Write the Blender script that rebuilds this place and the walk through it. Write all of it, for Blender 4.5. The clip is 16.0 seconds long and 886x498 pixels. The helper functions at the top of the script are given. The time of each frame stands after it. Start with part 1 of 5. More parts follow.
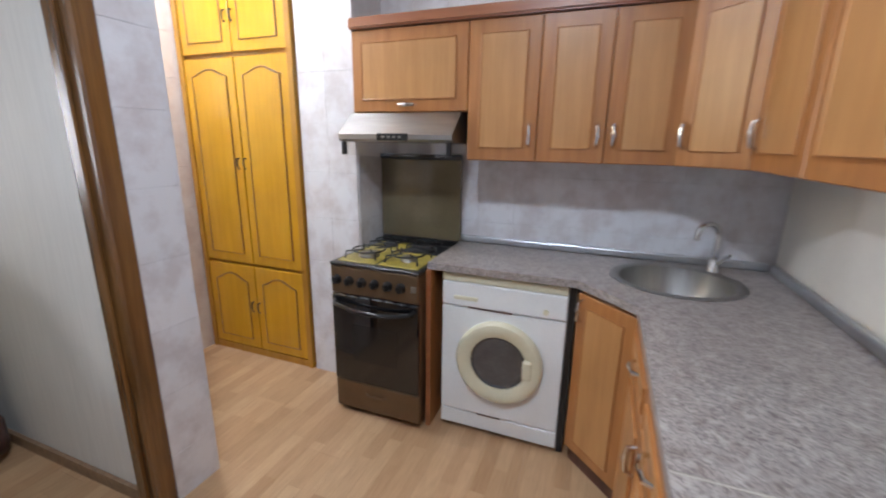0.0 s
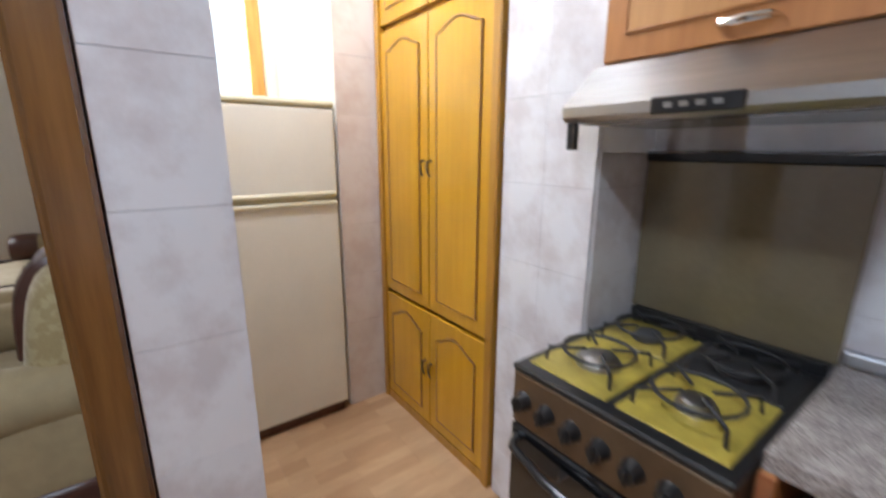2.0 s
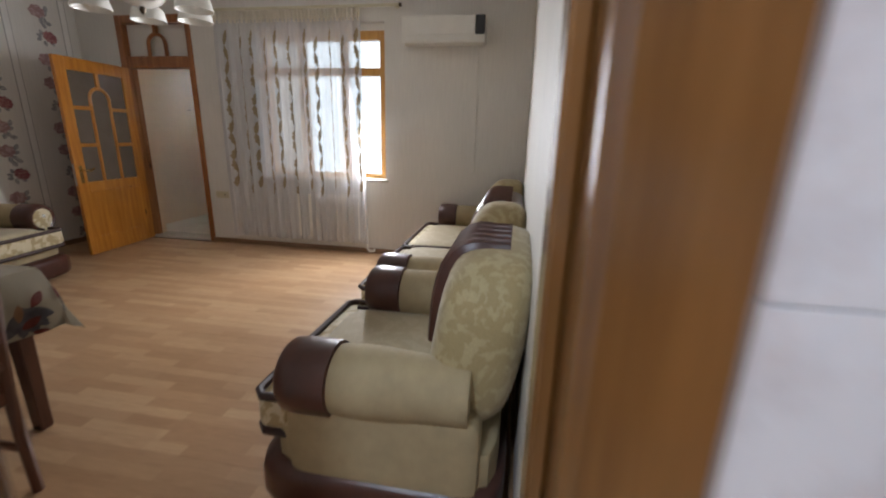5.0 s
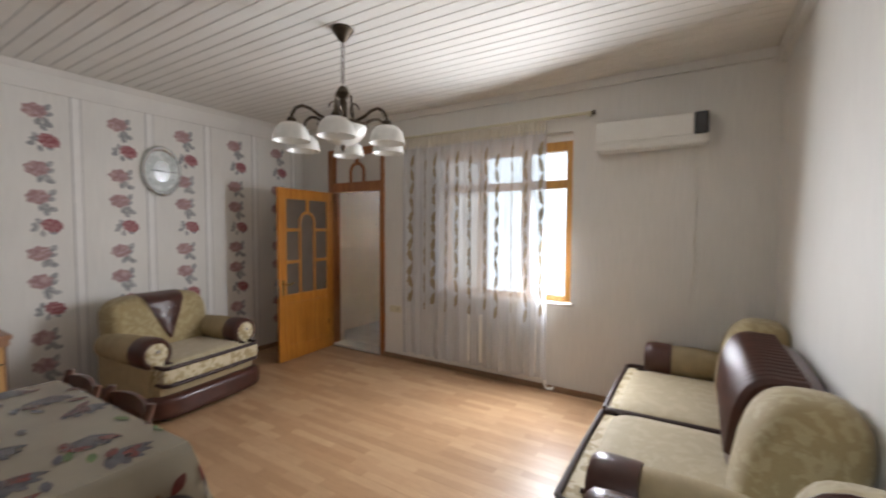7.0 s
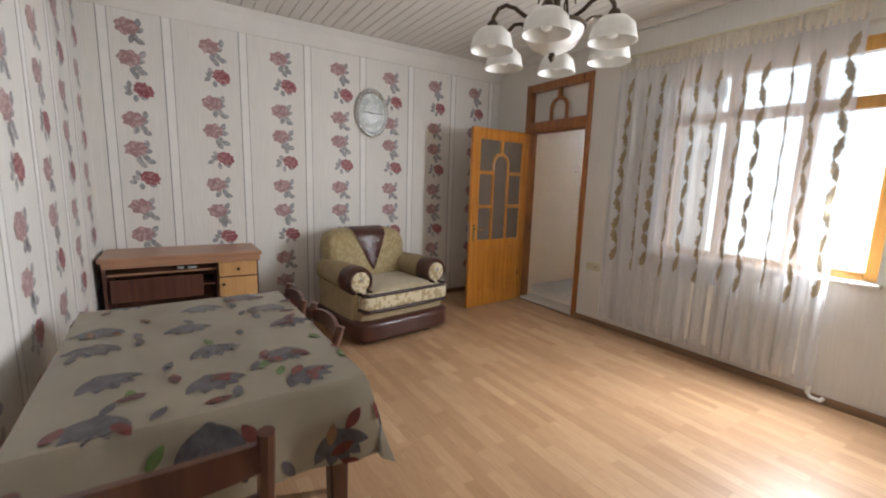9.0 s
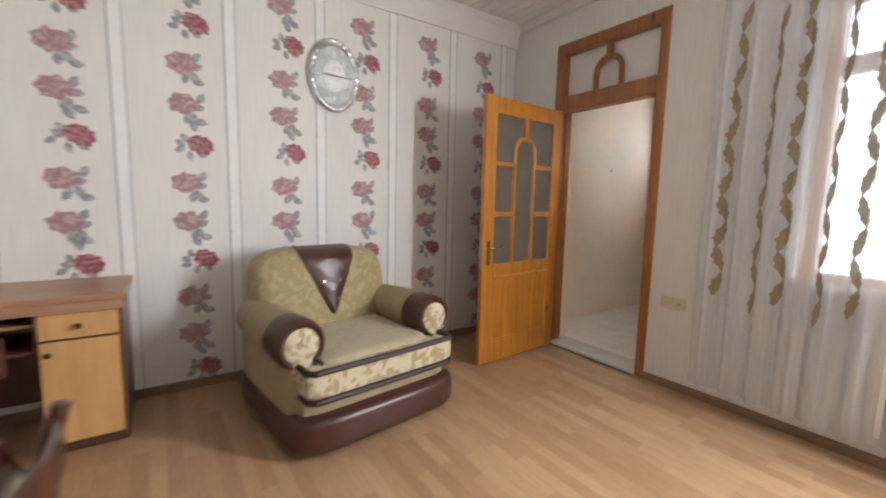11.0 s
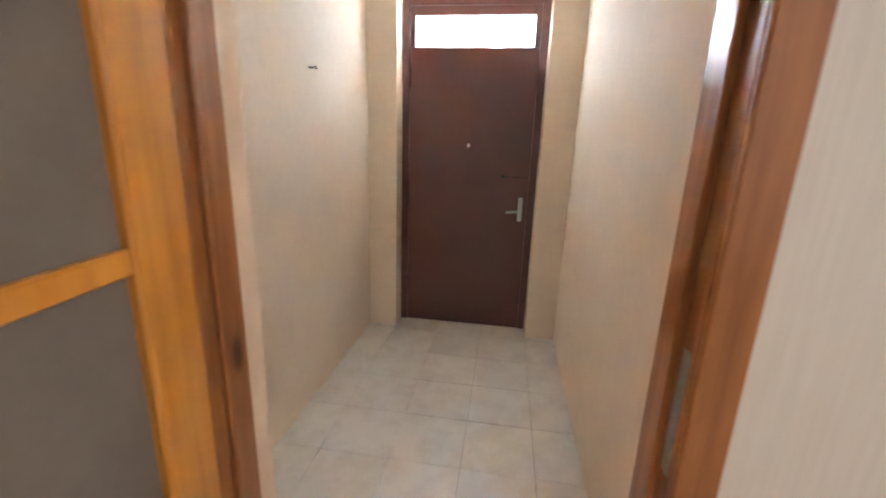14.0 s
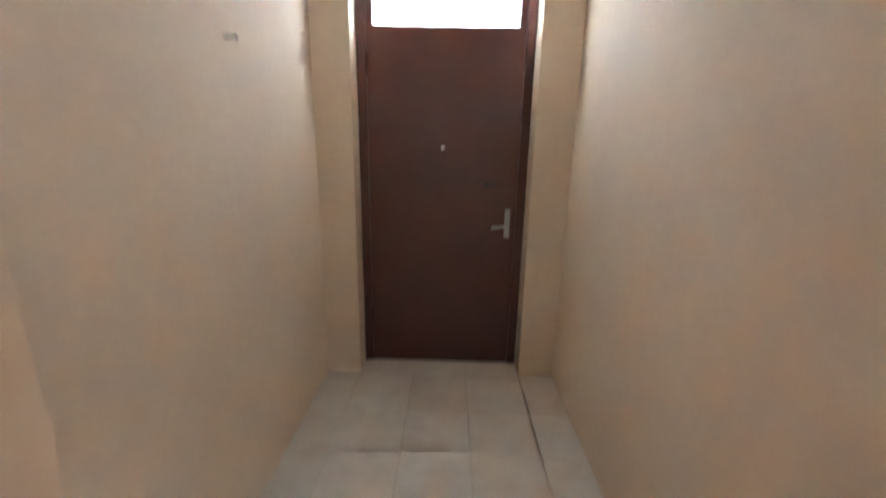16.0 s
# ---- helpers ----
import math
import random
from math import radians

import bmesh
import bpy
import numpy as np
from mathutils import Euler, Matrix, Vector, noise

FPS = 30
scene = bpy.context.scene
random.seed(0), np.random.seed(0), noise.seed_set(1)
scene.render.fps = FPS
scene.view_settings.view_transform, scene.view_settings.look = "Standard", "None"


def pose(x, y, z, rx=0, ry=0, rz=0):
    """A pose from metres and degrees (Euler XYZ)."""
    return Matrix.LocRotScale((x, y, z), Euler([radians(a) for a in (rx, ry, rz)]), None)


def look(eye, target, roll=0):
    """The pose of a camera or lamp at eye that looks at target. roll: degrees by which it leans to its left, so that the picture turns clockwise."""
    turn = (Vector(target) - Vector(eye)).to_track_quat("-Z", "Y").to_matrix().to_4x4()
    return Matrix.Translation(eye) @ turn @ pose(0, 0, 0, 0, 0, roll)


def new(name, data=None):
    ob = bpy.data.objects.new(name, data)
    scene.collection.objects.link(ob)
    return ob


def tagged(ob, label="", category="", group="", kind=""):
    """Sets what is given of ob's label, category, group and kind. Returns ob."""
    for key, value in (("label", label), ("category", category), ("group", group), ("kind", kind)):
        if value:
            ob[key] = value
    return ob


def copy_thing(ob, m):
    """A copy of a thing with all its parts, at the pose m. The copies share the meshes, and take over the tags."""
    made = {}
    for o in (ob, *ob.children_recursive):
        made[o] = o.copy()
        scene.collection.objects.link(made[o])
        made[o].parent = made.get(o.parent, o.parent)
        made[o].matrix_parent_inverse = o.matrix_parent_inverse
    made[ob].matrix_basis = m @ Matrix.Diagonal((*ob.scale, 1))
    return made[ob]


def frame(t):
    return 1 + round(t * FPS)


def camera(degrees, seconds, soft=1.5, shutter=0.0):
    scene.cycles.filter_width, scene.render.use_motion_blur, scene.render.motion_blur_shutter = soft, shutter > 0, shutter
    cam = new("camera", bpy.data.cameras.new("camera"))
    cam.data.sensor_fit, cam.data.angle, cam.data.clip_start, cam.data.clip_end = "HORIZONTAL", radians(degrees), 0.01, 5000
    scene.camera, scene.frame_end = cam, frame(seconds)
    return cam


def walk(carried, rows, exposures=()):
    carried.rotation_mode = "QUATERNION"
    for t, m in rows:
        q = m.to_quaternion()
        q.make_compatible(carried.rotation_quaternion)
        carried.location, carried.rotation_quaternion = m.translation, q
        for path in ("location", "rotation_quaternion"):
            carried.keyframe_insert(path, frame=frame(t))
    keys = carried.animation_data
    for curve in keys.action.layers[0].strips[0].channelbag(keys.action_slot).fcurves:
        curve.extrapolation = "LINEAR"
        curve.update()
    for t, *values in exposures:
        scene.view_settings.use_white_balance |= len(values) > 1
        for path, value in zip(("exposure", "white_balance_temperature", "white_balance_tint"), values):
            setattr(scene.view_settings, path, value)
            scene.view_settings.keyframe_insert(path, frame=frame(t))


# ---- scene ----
cam = camera(93.8, 16.0, soft=2.0, shutter=0.4)
PATH = [
    (0, (4.309, -0.738, 1.435), (6.119, -0.044, 0.943), 0.9),
    (0.5, (4.511, -0.601, 1.409), (6.217, 0.3, 0.881), 0.7),
    (1, (4.801, -0.479, 1.374), (6.425, 0.518, 0.768), 1.3),
    (1.5, (5.096, -0.338, 1.347), (6.485, 0.949, 0.702), 0.6),
    (2, (5.271, -0.149, 1.376), (6.422, 1.418, 0.909), 0.2),
    (2.5, (5.324, -0.041, 1.46), (6.233, 1.737, 1.347), -0.7),
    (3, (5.355, -0.045, 1.46), (5.858, 1.876, 1.222), -0.3),
    (3.5, (5.338, -0.045, 1.375), (5.307, 1.838, 0.703), 1.0),
    (3.7, (5.285, -0.05, 1.337), (5.059, 1.802, 0.618), 1.7),
    (5.8, (4.903, 0.973, 1.347), (4.482, 2.907, 1.059), 1.4),
    (6, (4.824, 1.023, 1.359), (4.338, 2.95, 1.139), 1.0),
    (6.5, (4.796, 1.148, 1.463), (4.101, 3.022, 1.387), 1.2),
    (7, (4.693, 1.137, 1.535), (3.639, 2.835, 1.441), 0.3),
    (7.5, (4.659, 1.062, 1.466), (3.339, 2.551, 1.262), 0.4),
    (8, (4.689, 1.175, 1.424), (3.2, 2.474, 1.112), 1.2),
    (8.5, (4.573, 1.259, 1.388), (2.967, 2.405, 1.06), 1.9),
    (8.7, (4.489, 1.329, 1.385), (2.839, 2.411, 1.06), 2.0),
    (10.8, (3.161, 2.006, 1.266), (1.487, 3.071, 1.009), 1.4),
    (11, (3.03, 2.166, 1.24), (1.386, 3.282, 1.01), 1.3),
    (11.5, (2.651, 2.482, 1.311), (1.192, 3.821, 1.031), 1.3),
    (12, (2.237, 2.837, 1.339), (0.982, 4.358, 1.007), 1.2),
    (12.5, (1.842, 3.231, 1.319), (0.822, 4.919, 0.99), 1.4),
    (13, (1.472, 3.636, 1.315), (0.751, 5.469, 0.97), 2.2),
    (13.5, (1.23, 4.025, 1.285), (0.749, 5.926, 0.892), 1.9),
    (14, (1.116, 4.402, 1.319), (0.837, 6.316, 0.809), 1.9),
    (14.5, (1.029, 4.659, 1.292), (0.926, 6.601, 0.823), 2.4),
    (15, (0.935, 4.832, 1.291), (0.958, 6.824, 1.121), 1.8),
    (15.5, (0.927, 4.868, 1.318), (0.933, 6.868, 1.34), 0.4),
    (16, (0.895, 4.927, 1.319), (0.869, 6.863, 0.817), 1.1),
]
walk(cam, [(t, look(eye, target, roll)) for t, eye, target, roll in PATH],
     exposures=[(0.0, 0.30), (1.5, 0.42), (2.5, 0.1), (3.0, -0.1), (3.5, 0.2), (6.0, 0.45), (7.0, 0.62), (8.5, 0.85), (11.0, 1.40), (12.5, 1.55), (13.0, 1.6), (14.0, 1.95), (14.5, 1.8), (15.0, 1.5), (16.0, 1.4)])

# ---- world, sun and lamps ----
world = bpy.data.worlds.new("sky")
scene.world = world
world.use_nodes = True
wn = world.node_tree
sky = wn.nodes.new("ShaderNodeTexSky")
sky.sky_type, sky.sun_disc = "NISHITA", False
sky.sun_elevation, sky.sun_rotation = radians(52), radians(-39)
wn.links.new(sky.outputs[0], wn.nodes["Background"].inputs[0])
wn.nodes["Background"].inputs[1].default_value = 0.12


def lamp(name, kind, m, energy, color, **more):
    data = bpy.data.lights.new(name, kind)
    data.energy, data.color = energy, color
    for k, v in more.items():
        if k == "size":
            data.size = v
        elif k == "size_y":
            data.shape, data.size_y = "RECTANGLE", v
        elif k == "angle":
            data.angle = v
        elif k == "radius":
            data.shadow_soft_size = v
    ob = new(name, data)
    ob.matrix_world = m
    return ob


lamp("sun", "SUN", look((0, 0, 0), (0.40, -0.50, -0.77)), 0.9, (1, 0.93, 0.82), angle=radians(3.0))
lamp("window_daylight", "AREA", look((3.56, 4.885, 1.50), (2.75, 2.0, 0.95)), 51.0, (0.91, 0.93, 1.0), size=0.12, size_y=1.2)
lamp("door_daylight", "AREA", look((0.854, 7.31, 1.96), (0.85, 5.8, 1.0)), 34.0, (0.74, 0.87, 1.0), size=0.74, size_y=0.2)
lamp("alcove_daylight", "AREA", look((5.75, 2.8, 2.1), (5.75, 1.0, 1.2)), 9.0, (1.0, 0.93, 0.75), size=0.5, size_y=0.8)
lamp("kitchen_ceiling_light", "AREA", pose(4.45, -0.35, 2.785), 40.0, (0.69, 0.82, 1.0), size=0.24, size_y=0.24)
lamp("passage_ceiling_light", "AREA", pose(5.74, 1.30, 2.785), 28.0, (0.82, 0.88, 1.0), size=0.24, size_y=0.24)

# ---- materials ----


def base_mat(name):
    m = bpy.data.materials.new(name)
    m.use_nodes = True
    return m, m.node_tree, m.node_tree.nodes["Principled BSDF"]


def ramp_between(nt, fac, c1, c2, lo=0.3, hi=0.7):
    r = nt.nodes.new("ShaderNodeValToRGB")
    r.color_ramp.elements[0].position, r.color_ramp.elements[1].position = lo, hi
    r.color_ramp.elements[0].color, r.color_ramp.elements[1].color = (*c1, 1), (*c2, 1)
    nt.links.new(fac, r.inputs[0])
    return r.outputs[0]


def mixed(nt, fac, a, b, mode="MIX"):
    m = nt.nodes.new("ShaderNodeMix")
    m.data_type, m.blend_type = "RGBA", mode
    for sock, v in ((m.inputs[0], fac), (m.inputs[6], a), (m.inputs[7], b)):
        if isinstance(v, bpy.types.NodeSocket):
            nt.links.new(v, sock)
        elif isinstance(v, float):
            sock.default_value = v
        else:
            sock.default_value = (*v, 1)
    return m.outputs[2]


def coords(nt, scale=(1, 1, 1), world_space=False):
    if world_space:
        out = nt.nodes.new("ShaderNodeNewGeometry").outputs["Position"]
    else:
        out = nt.nodes.new("ShaderNodeTexCoord").outputs["Object"]
    mp = nt.nodes.new("ShaderNodeMapping")
    mp.inputs["Scale"].default_value = scale
    nt.links.new(out, mp.inputs[0])
    return mp.outputs[0]


def noise_tex(nt, vec, scale, detail=4.0, rough=0.55):
    n = nt.nodes.new("ShaderNodeTexNoise")
    n.inputs["Scale"].default_value, n.inputs["Detail"].default_value, n.inputs["Roughness"].default_value = scale, detail, rough
    nt.links.new(vec, n.inputs["Vector"])
    return n.outputs[0]


def bump(nt, bsdf, height, strength, dist=0.01):
    b = nt.nodes.new("ShaderNodeBump")
    b.inputs["Strength"].default_value, b.inputs["Distance"].default_value = strength, dist
    nt.links.new(height, b.inputs["Height"])
    nt.links.new(b.outputs[0], bsdf.inputs["Normal"])


def plain(name, color, rough=0.5, metal=0.0, vary=0.12, scale=6.0, fine=60.0, relief=0.05, stretch=(1, 1, 1), coat=0.0, world_space=False):
    """A surface with blotches and fine grain about its colour."""
    m, nt, b = base_mat(name)
    v = coords(nt, stretch, world_space)
    dark = tuple(c * (1 - vary) for c in color)
    lite = tuple(min(1, c * (1 + vary * 0.6)) for c in color)
    big = ramp_between(nt, noise_tex(nt, v, scale), dark, lite)
    small = noise_tex(nt, v, fine, 3.0)
    g = ramp_between(nt, small, (1 - vary * 0.5,) * 3, (1, 1, 1))
    nt.links.new(mixed(nt, 1.0, big, g, "MULTIPLY"), b.inputs["Base Color"])
    b.inputs["Roughness"].default_value, b.inputs["Metallic"].default_value = rough, metal
    b.inputs["Coat Weight"].default_value = coat
    if relief:
        bump(nt, b, small, relief, 0.004)
    return m


def wood(name, c1, c2, along=2, rough=0.35, scale=1.0, coat=0.2, knots=0.0):
    m, nt, b = base_mat(name)
    st = [14 * scale] * 3
    st[along] = 0.9 * scale
    v = coords(nt, st)
    grain = noise_tex(nt, v, 2.2, 6.0, 0.6)
    col = ramp_between(nt, grain, c1, c2, 0.32, 0.68)
    v2 = coords(nt, (2, 2, 2))
    blot = ramp_between(nt, noise_tex(nt, v2, 1.4), (0.82,) * 3, (1, 1, 1))
    col = mixed(nt, 1.0, col, blot, "MULTIPLY")
    if knots:
        vo = nt.nodes.new("ShaderNodeTexVoronoi")
        vo.inputs["Scale"].default_value = 1.0
        ks = [7.0] * 3
        ks[along] = 2.6
        nt.links.new(coords(nt, ks), vo.inputs["Vector"])
        col = mixed(nt, ramp_between(nt, vo.outputs["Distance"], (0, 0, 0), (1, 1, 1), 0.06, 0.14), tuple(c * 0.3 for c in c1), col)
    nt.links.new(col, b.inputs["Base Color"])
    b.inputs["Roughness"].default_value, b.inputs["Coat Weight"].default_value = rough, coat
    b.inputs["Coat Roughness"].default_value = 0.2
    bump(nt, b, grain, 0.08, 0.003)
    return m


def laminate(name, random_tone=True):
    """Three-strip beech laminate: short staggered strips, each of its own tone."""
    m, nt, b = base_mat(name)
    v = coords(nt, (1, 1, 1), True)
    br = nt.nodes.new("ShaderNodeTexBrick")
    br.inputs["Scale"].default_value = 1.0
    br.inputs["Brick Width"].default_value, br.inputs["Row Height"].default_value = 0.42, 0.0667
    br.inputs["Mortar Size"].default_value = 0.0008
    br.inputs["Color1"].default_value, br.inputs["Color2"].default_value = (0.45, 0.265, 0.14, 1), (0.59, 0.39, 0.225, 1)
    br.inputs["Mortar"].default_value = (0.42, 0.25, 0.13, 1)
    br.offset = 0.37
    nt.links.new(v, br.inputs["Vector"])
    grain = noise_tex(nt, coords(nt, (3, 40, 3), True), 3.0, 6.0)
    col = mixed(nt, 1.0, br.outputs[0], ramp_between(nt, grain, (0.80, 0.77, 0.74), (1, 1, 1)), "MULTIPLY")
    if random_tone:
        oi = nt.nodes.new("ShaderNodeObjectInfo")
        col = mixed(nt, 1.0, col, ramp_between(nt, oi.outputs["Random"], (0.88, 0.86, 0.84), (1, 1, 1), 0, 1), "MULTIPLY")
    dirt = ramp_between(nt, noise_tex(nt, v, 1.3), (0.9,) * 3, (1, 1, 1))
    nt.links.new(mixed(nt, 1.0, col, dirt, "MULTIPLY"), b.inputs["Base Color"])
    r = nt.nodes.new("ShaderNodeMapRange")
    r.inputs[3].default_value, r.inputs[4].default_value = 0.32, 0.5
    nt.links.new(noise_tex(nt, v, 5.0), r.inputs[0])
    nt.links.new(r.outputs[0], b.inputs["Roughness"])
    bump(nt, b, grain, 0.03, 0.002)
    return m


def wallpaper(name, color):
    m, nt, b = base_mat(name)
    v = coords(nt, (1, 1, 0.04), True)
    st = noise_tex(nt, v, 90.0, 3.0)
    col = ramp_between(nt, st, tuple(c * 0.93 for c in color), color, 0.35, 0.65)
    blot = ramp_between(nt, noise_tex(nt, coords(nt, (1, 1, 1), True), 1.5), (0.93,) * 3, (1, 1, 1))
    nt.links.new(mixed(nt, 1.0, col, blot, "MULTIPLY"), b.inputs["Base Color"])
    b.inputs["Roughness"].default_value = 0.6
    bump(nt, b, st, 0.1, 0.002)
    return m


def granite(name):
    m, nt, b = base_mat(name)
    v = coords(nt, (1, 1, 1), True)
    vo = nt.nodes.new("ShaderNodeTexVoronoi")
    vo.inputs["Scale"].default_value = 190.0
    nt.links.new(v, vo.inputs["Vector"])
    sep = nt.nodes.new("ShaderNodeSeparateColor")
    nt.links.new(vo.outputs["Color"], sep.inputs[0])
    spk = ramp_between(nt, sep.outputs[0], (0.20, 0.175, 0.17), (0.42, 0.385, 0.37), 0.1, 0.7)
    tint = ramp_between(nt, noise_tex(nt, v, 28.0), (0.66, 0.61, 0.58), (1.0, 0.98, 0.95))
    nt.links.new(mixed(nt, 1.0, spk, tint, "MULTIPLY"), b.inputs["Base Color"])
    b.inputs["Roughness"].default_value = 0.28
    return m


def marble_tile(name, c, vein, rough=0.25):
    m, nt, b = base_mat(name)
    v = coords(nt, (1, 1, 1), True)
    oi = nt.nodes.new("ShaderNodeObjectInfo")
    n = noise_tex(nt, v, 7.0, 7.0, 0.62)
    col = ramp_between(nt, n, vein, c, 0.38, 0.58)
    col = mixed(nt, 1.0, col, ramp_between(nt, oi.outputs["Random"], (0.95,) * 3, (1, 1, 1), 0, 1), "MULTIPLY")
    nt.links.new(col, b.inputs["Base Color"])
    b.inputs["Roughness"].default_value = rough
    bump(nt, b, n, 0.02, 0.003)
    return m


def floral(name, ground, motif, scale=9.0, rough=0.75, third=None):
    """Woven upholstery with soft leaf-shaped patches."""
    m, nt, b = base_mat(name)
    v = coords(nt, (1, 1, 1))
    warp = nt.nodes.new("ShaderNodeTexNoise")
    warp.inputs["Scale"].default_value = 5.0
    nt.links.new(v, warp.inputs["Vector"])
    vv = mixed(nt, 0.16, v, warp.outputs["Color"], "ADD")
    n = noise_tex(nt, vv, scale, 2.5, 0.5)
    col = ramp_between(nt, n, ground, motif, 0.50, 0.56)
    if third:
        col = mixed(nt, ramp_between(nt, noise_tex(nt, vv, scale * 1.7, 2.0), (0, 0, 0), (1, 1, 1), 0.60, 0.66), col, third)
    fine = noise_tex(nt, v, 220.0, 2.0)
    col = mixed(nt, 1.0, col, ramp_between(nt, fine, (0.82,) * 3, (1, 1, 1)), "MULTIPLY")
    nt.links.new(col, b.inputs["Base Color"])
    b.inputs["Roughness"].default_value = rough
    b.inputs["Sheen Weight"].default_value = 0.2
    bump(nt, b, fine, 0.15, 0.003)
    return m


def glassy(name, color=(1, 1, 1), rough=0.0, alpha_mix=0.9, tint=None):
    """Thin pane: mostly clear, with a glossy share."""
    m, nt, b = base_mat(name)
    nt.nodes.remove(b)
    t, g, mx = nt.nodes.new("ShaderNodeBsdfTransparent"), nt.nodes.new("ShaderNodeBsdfGlossy"), nt.nodes.new("ShaderNodeMixShader")
    t.inputs[0].default_value = (*color, 1)
    g.inputs["Roughness"].default_value = rough
    mx.inputs[0].default_value = 1 - alpha_mix
    nt.links.new(t.outputs[0], mx.inputs[1])
    nt.links.new(g.outputs[0], mx.inputs[2])
    nt.links.new(mx.outputs[0], nt.nodes["Material Output"].inputs[0])
    return m


def sheer(name, color, clear, through_light=0.5):
    m, nt, b = base_mat(name)
    nt.nodes.remove(b)
    t, d, tl = nt.nodes.new("ShaderNodeBsdfTransparent"), nt.nodes.new("ShaderNodeBsdfDiffuse"), nt.nodes.new("ShaderNodeBsdfTranslucent")
    a, c = nt.nodes.new("ShaderNodeMixShader"), nt.nodes.new("ShaderNodeMixShader")
    v = coords(nt, (1, 1, 0.1))
    col = ramp_between(nt, noise_tex(nt, v, 60.0), tuple(k * 0.9 for k in color), color)
    nt.links.new(col, d.inputs[0])
    nt.links.new(col, tl.inputs[0])
    a.inputs[0].default_value = through_light
    nt.links.new(d.outputs[0], a.inputs[1])
    nt.links.new(tl.outputs[0], a.inputs[2])
    c.inputs[0].default_value = clear
    nt.links.new(a.outputs[0], c.inputs[1])
    nt.links.new(t.outputs[0], c.inputs[2])
    nt.links.new(c.outputs[0], nt.nodes["Material Output"].inputs[0])
    return m


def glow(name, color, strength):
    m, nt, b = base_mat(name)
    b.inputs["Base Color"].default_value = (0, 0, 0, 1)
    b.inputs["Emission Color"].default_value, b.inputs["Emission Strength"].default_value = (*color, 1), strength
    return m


M_CREAM = wallpaper("cream_wallpaper", (0.76, 0.745, 0.70))
M_ROSEPAPER = wallpaper("rose_wallpaper_ground", (0.81, 0.79, 0.74))
M_BAND = plain("wallpaper_band", (0.84, 0.825, 0.79), 0.5, vary=0.05, relief=0)
M_LINE = plain("wallpaper_line", (0.33, 0.315, 0.30), 0.5, vary=0.1, relief=0)
M_ROSE_PALE = floral("rose_pale", (0.40, 0.24, 0.235), (0.56, 0.40, 0.39), 40.0, 0.6)
M_ROSE_DARK = floral("rose_dark", (0.31, 0.085, 0.10), (0.47, 0.24, 0.235), 45.0, 0.6)
M_LEAFPRINT = floral("leaf_print", (0.32, 0.32, 0.325), (0.48, 0.475, 0.47), 35.0, 0.6)
M_PLASTER = plain("white_plaster", (0.78, 0.76, 0.71), 0.7, vary=0.06, scale=2.0, fine=40, relief=0.1, world_space=True)
M_HALL = plain("peach_paint", (0.82, 0.66, 0.50), 0.75, vary=0.07, scale=1.3, fine=25, relief=0.1, world_space=True)
M_CEIL = plain("ceiling_slat", (0.78, 0.76, 0.71), 0.7, vary=0.05, scale=2.0, relief=0.02, world_space=True)
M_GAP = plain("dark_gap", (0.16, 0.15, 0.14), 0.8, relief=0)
M_LAMINATE = laminate("beech_laminate")
M_SUBFLOOR = plain("subfloor", (0.25, 0.15, 0.08), 0.8)
M_SKIRT = wood("skirting_wood", (0.20, 0.12, 0.07), (0.30, 0.19, 0.11), 0, 0.5)
M_TILE = marble_tile("wall_tile", (0.70, 0.69, 0.71), (0.58, 0.54, 0.55))
M_TILE_PINK = marble_tile("wall_tile_pink", (0.66, 0.59, 0.55), (0.58, 0.48, 0.44))
M_GROUT = plain("grout", (0.66, 0.64, 0.65), 0.8)
M_FLOORTILE = marble_tile("hall_tile", (0.78, 0.72, 0.63), (0.71, 0.64, 0.55), 0.3)
M_GROUT_DARK = plain("hall_grout", (0.50, 0.455, 0.39), 0.8)
M_PINE = wood("pine_varnished", (0.42, 0.15, 0.018), (0.60, 0.25, 0.038), 2, 0.3, knots=1.0)
M_FRAMEWOOD = wood("frame_redbrown", (0.25, 0.09, 0.028), (0.42, 0.17, 0.055), 2, 0.35, knots=1.0)
M_WINWOOD = wood("window_pine", (0.62, 0.29, 0.06), (0.78, 0.42, 0.11), 2, 0.35)
M_CASING = wood("casing_brown", (0.10, 0.042, 0.012), (0.21, 0.095, 0.028), 2, 0.22, coat=0.5)
M_BEECH = wood("cabinet_beech", (0.33, 0.125, 0.035), (0.43, 0.18, 0.055), 2, 0.35)
M_BEECH_LITE = wood("cabinet_panel", (0.41, 0.19, 0.065), (0.50, 0.255, 0.095), 2, 0.35)
M_CROWN = wood("crown_redwood", (0.24, 0.075, 0.03), (0.36, 0.13, 0.05), 1, 0.35)
M_YELLOW = wood("yellow_lacquer", (0.55, 0.265, 0.011), (0.63, 0.325, 0.017), 2, 0.16, coat=0.6)
M_YELLOW_EDGE = plain("lacquer_groove", (0.22, 0.09, 0.012), 0.35)
M_YELLOW_FRAME = wood("lacquer_frame", (0.36, 0.165, 0.02), (0.48, 0.23, 0.03), 2, 0.2, coat=0.5)
M_WALNUT = wood("dark_walnut", (0.055, 0.02, 0.012), (0.12, 0.045, 0.025), 2, 0.3)
M_DESKTOP = wood("desk_veneer", (0.36, 0.19, 0.11), (0.48, 0.27, 0.16), 1, 0.4)
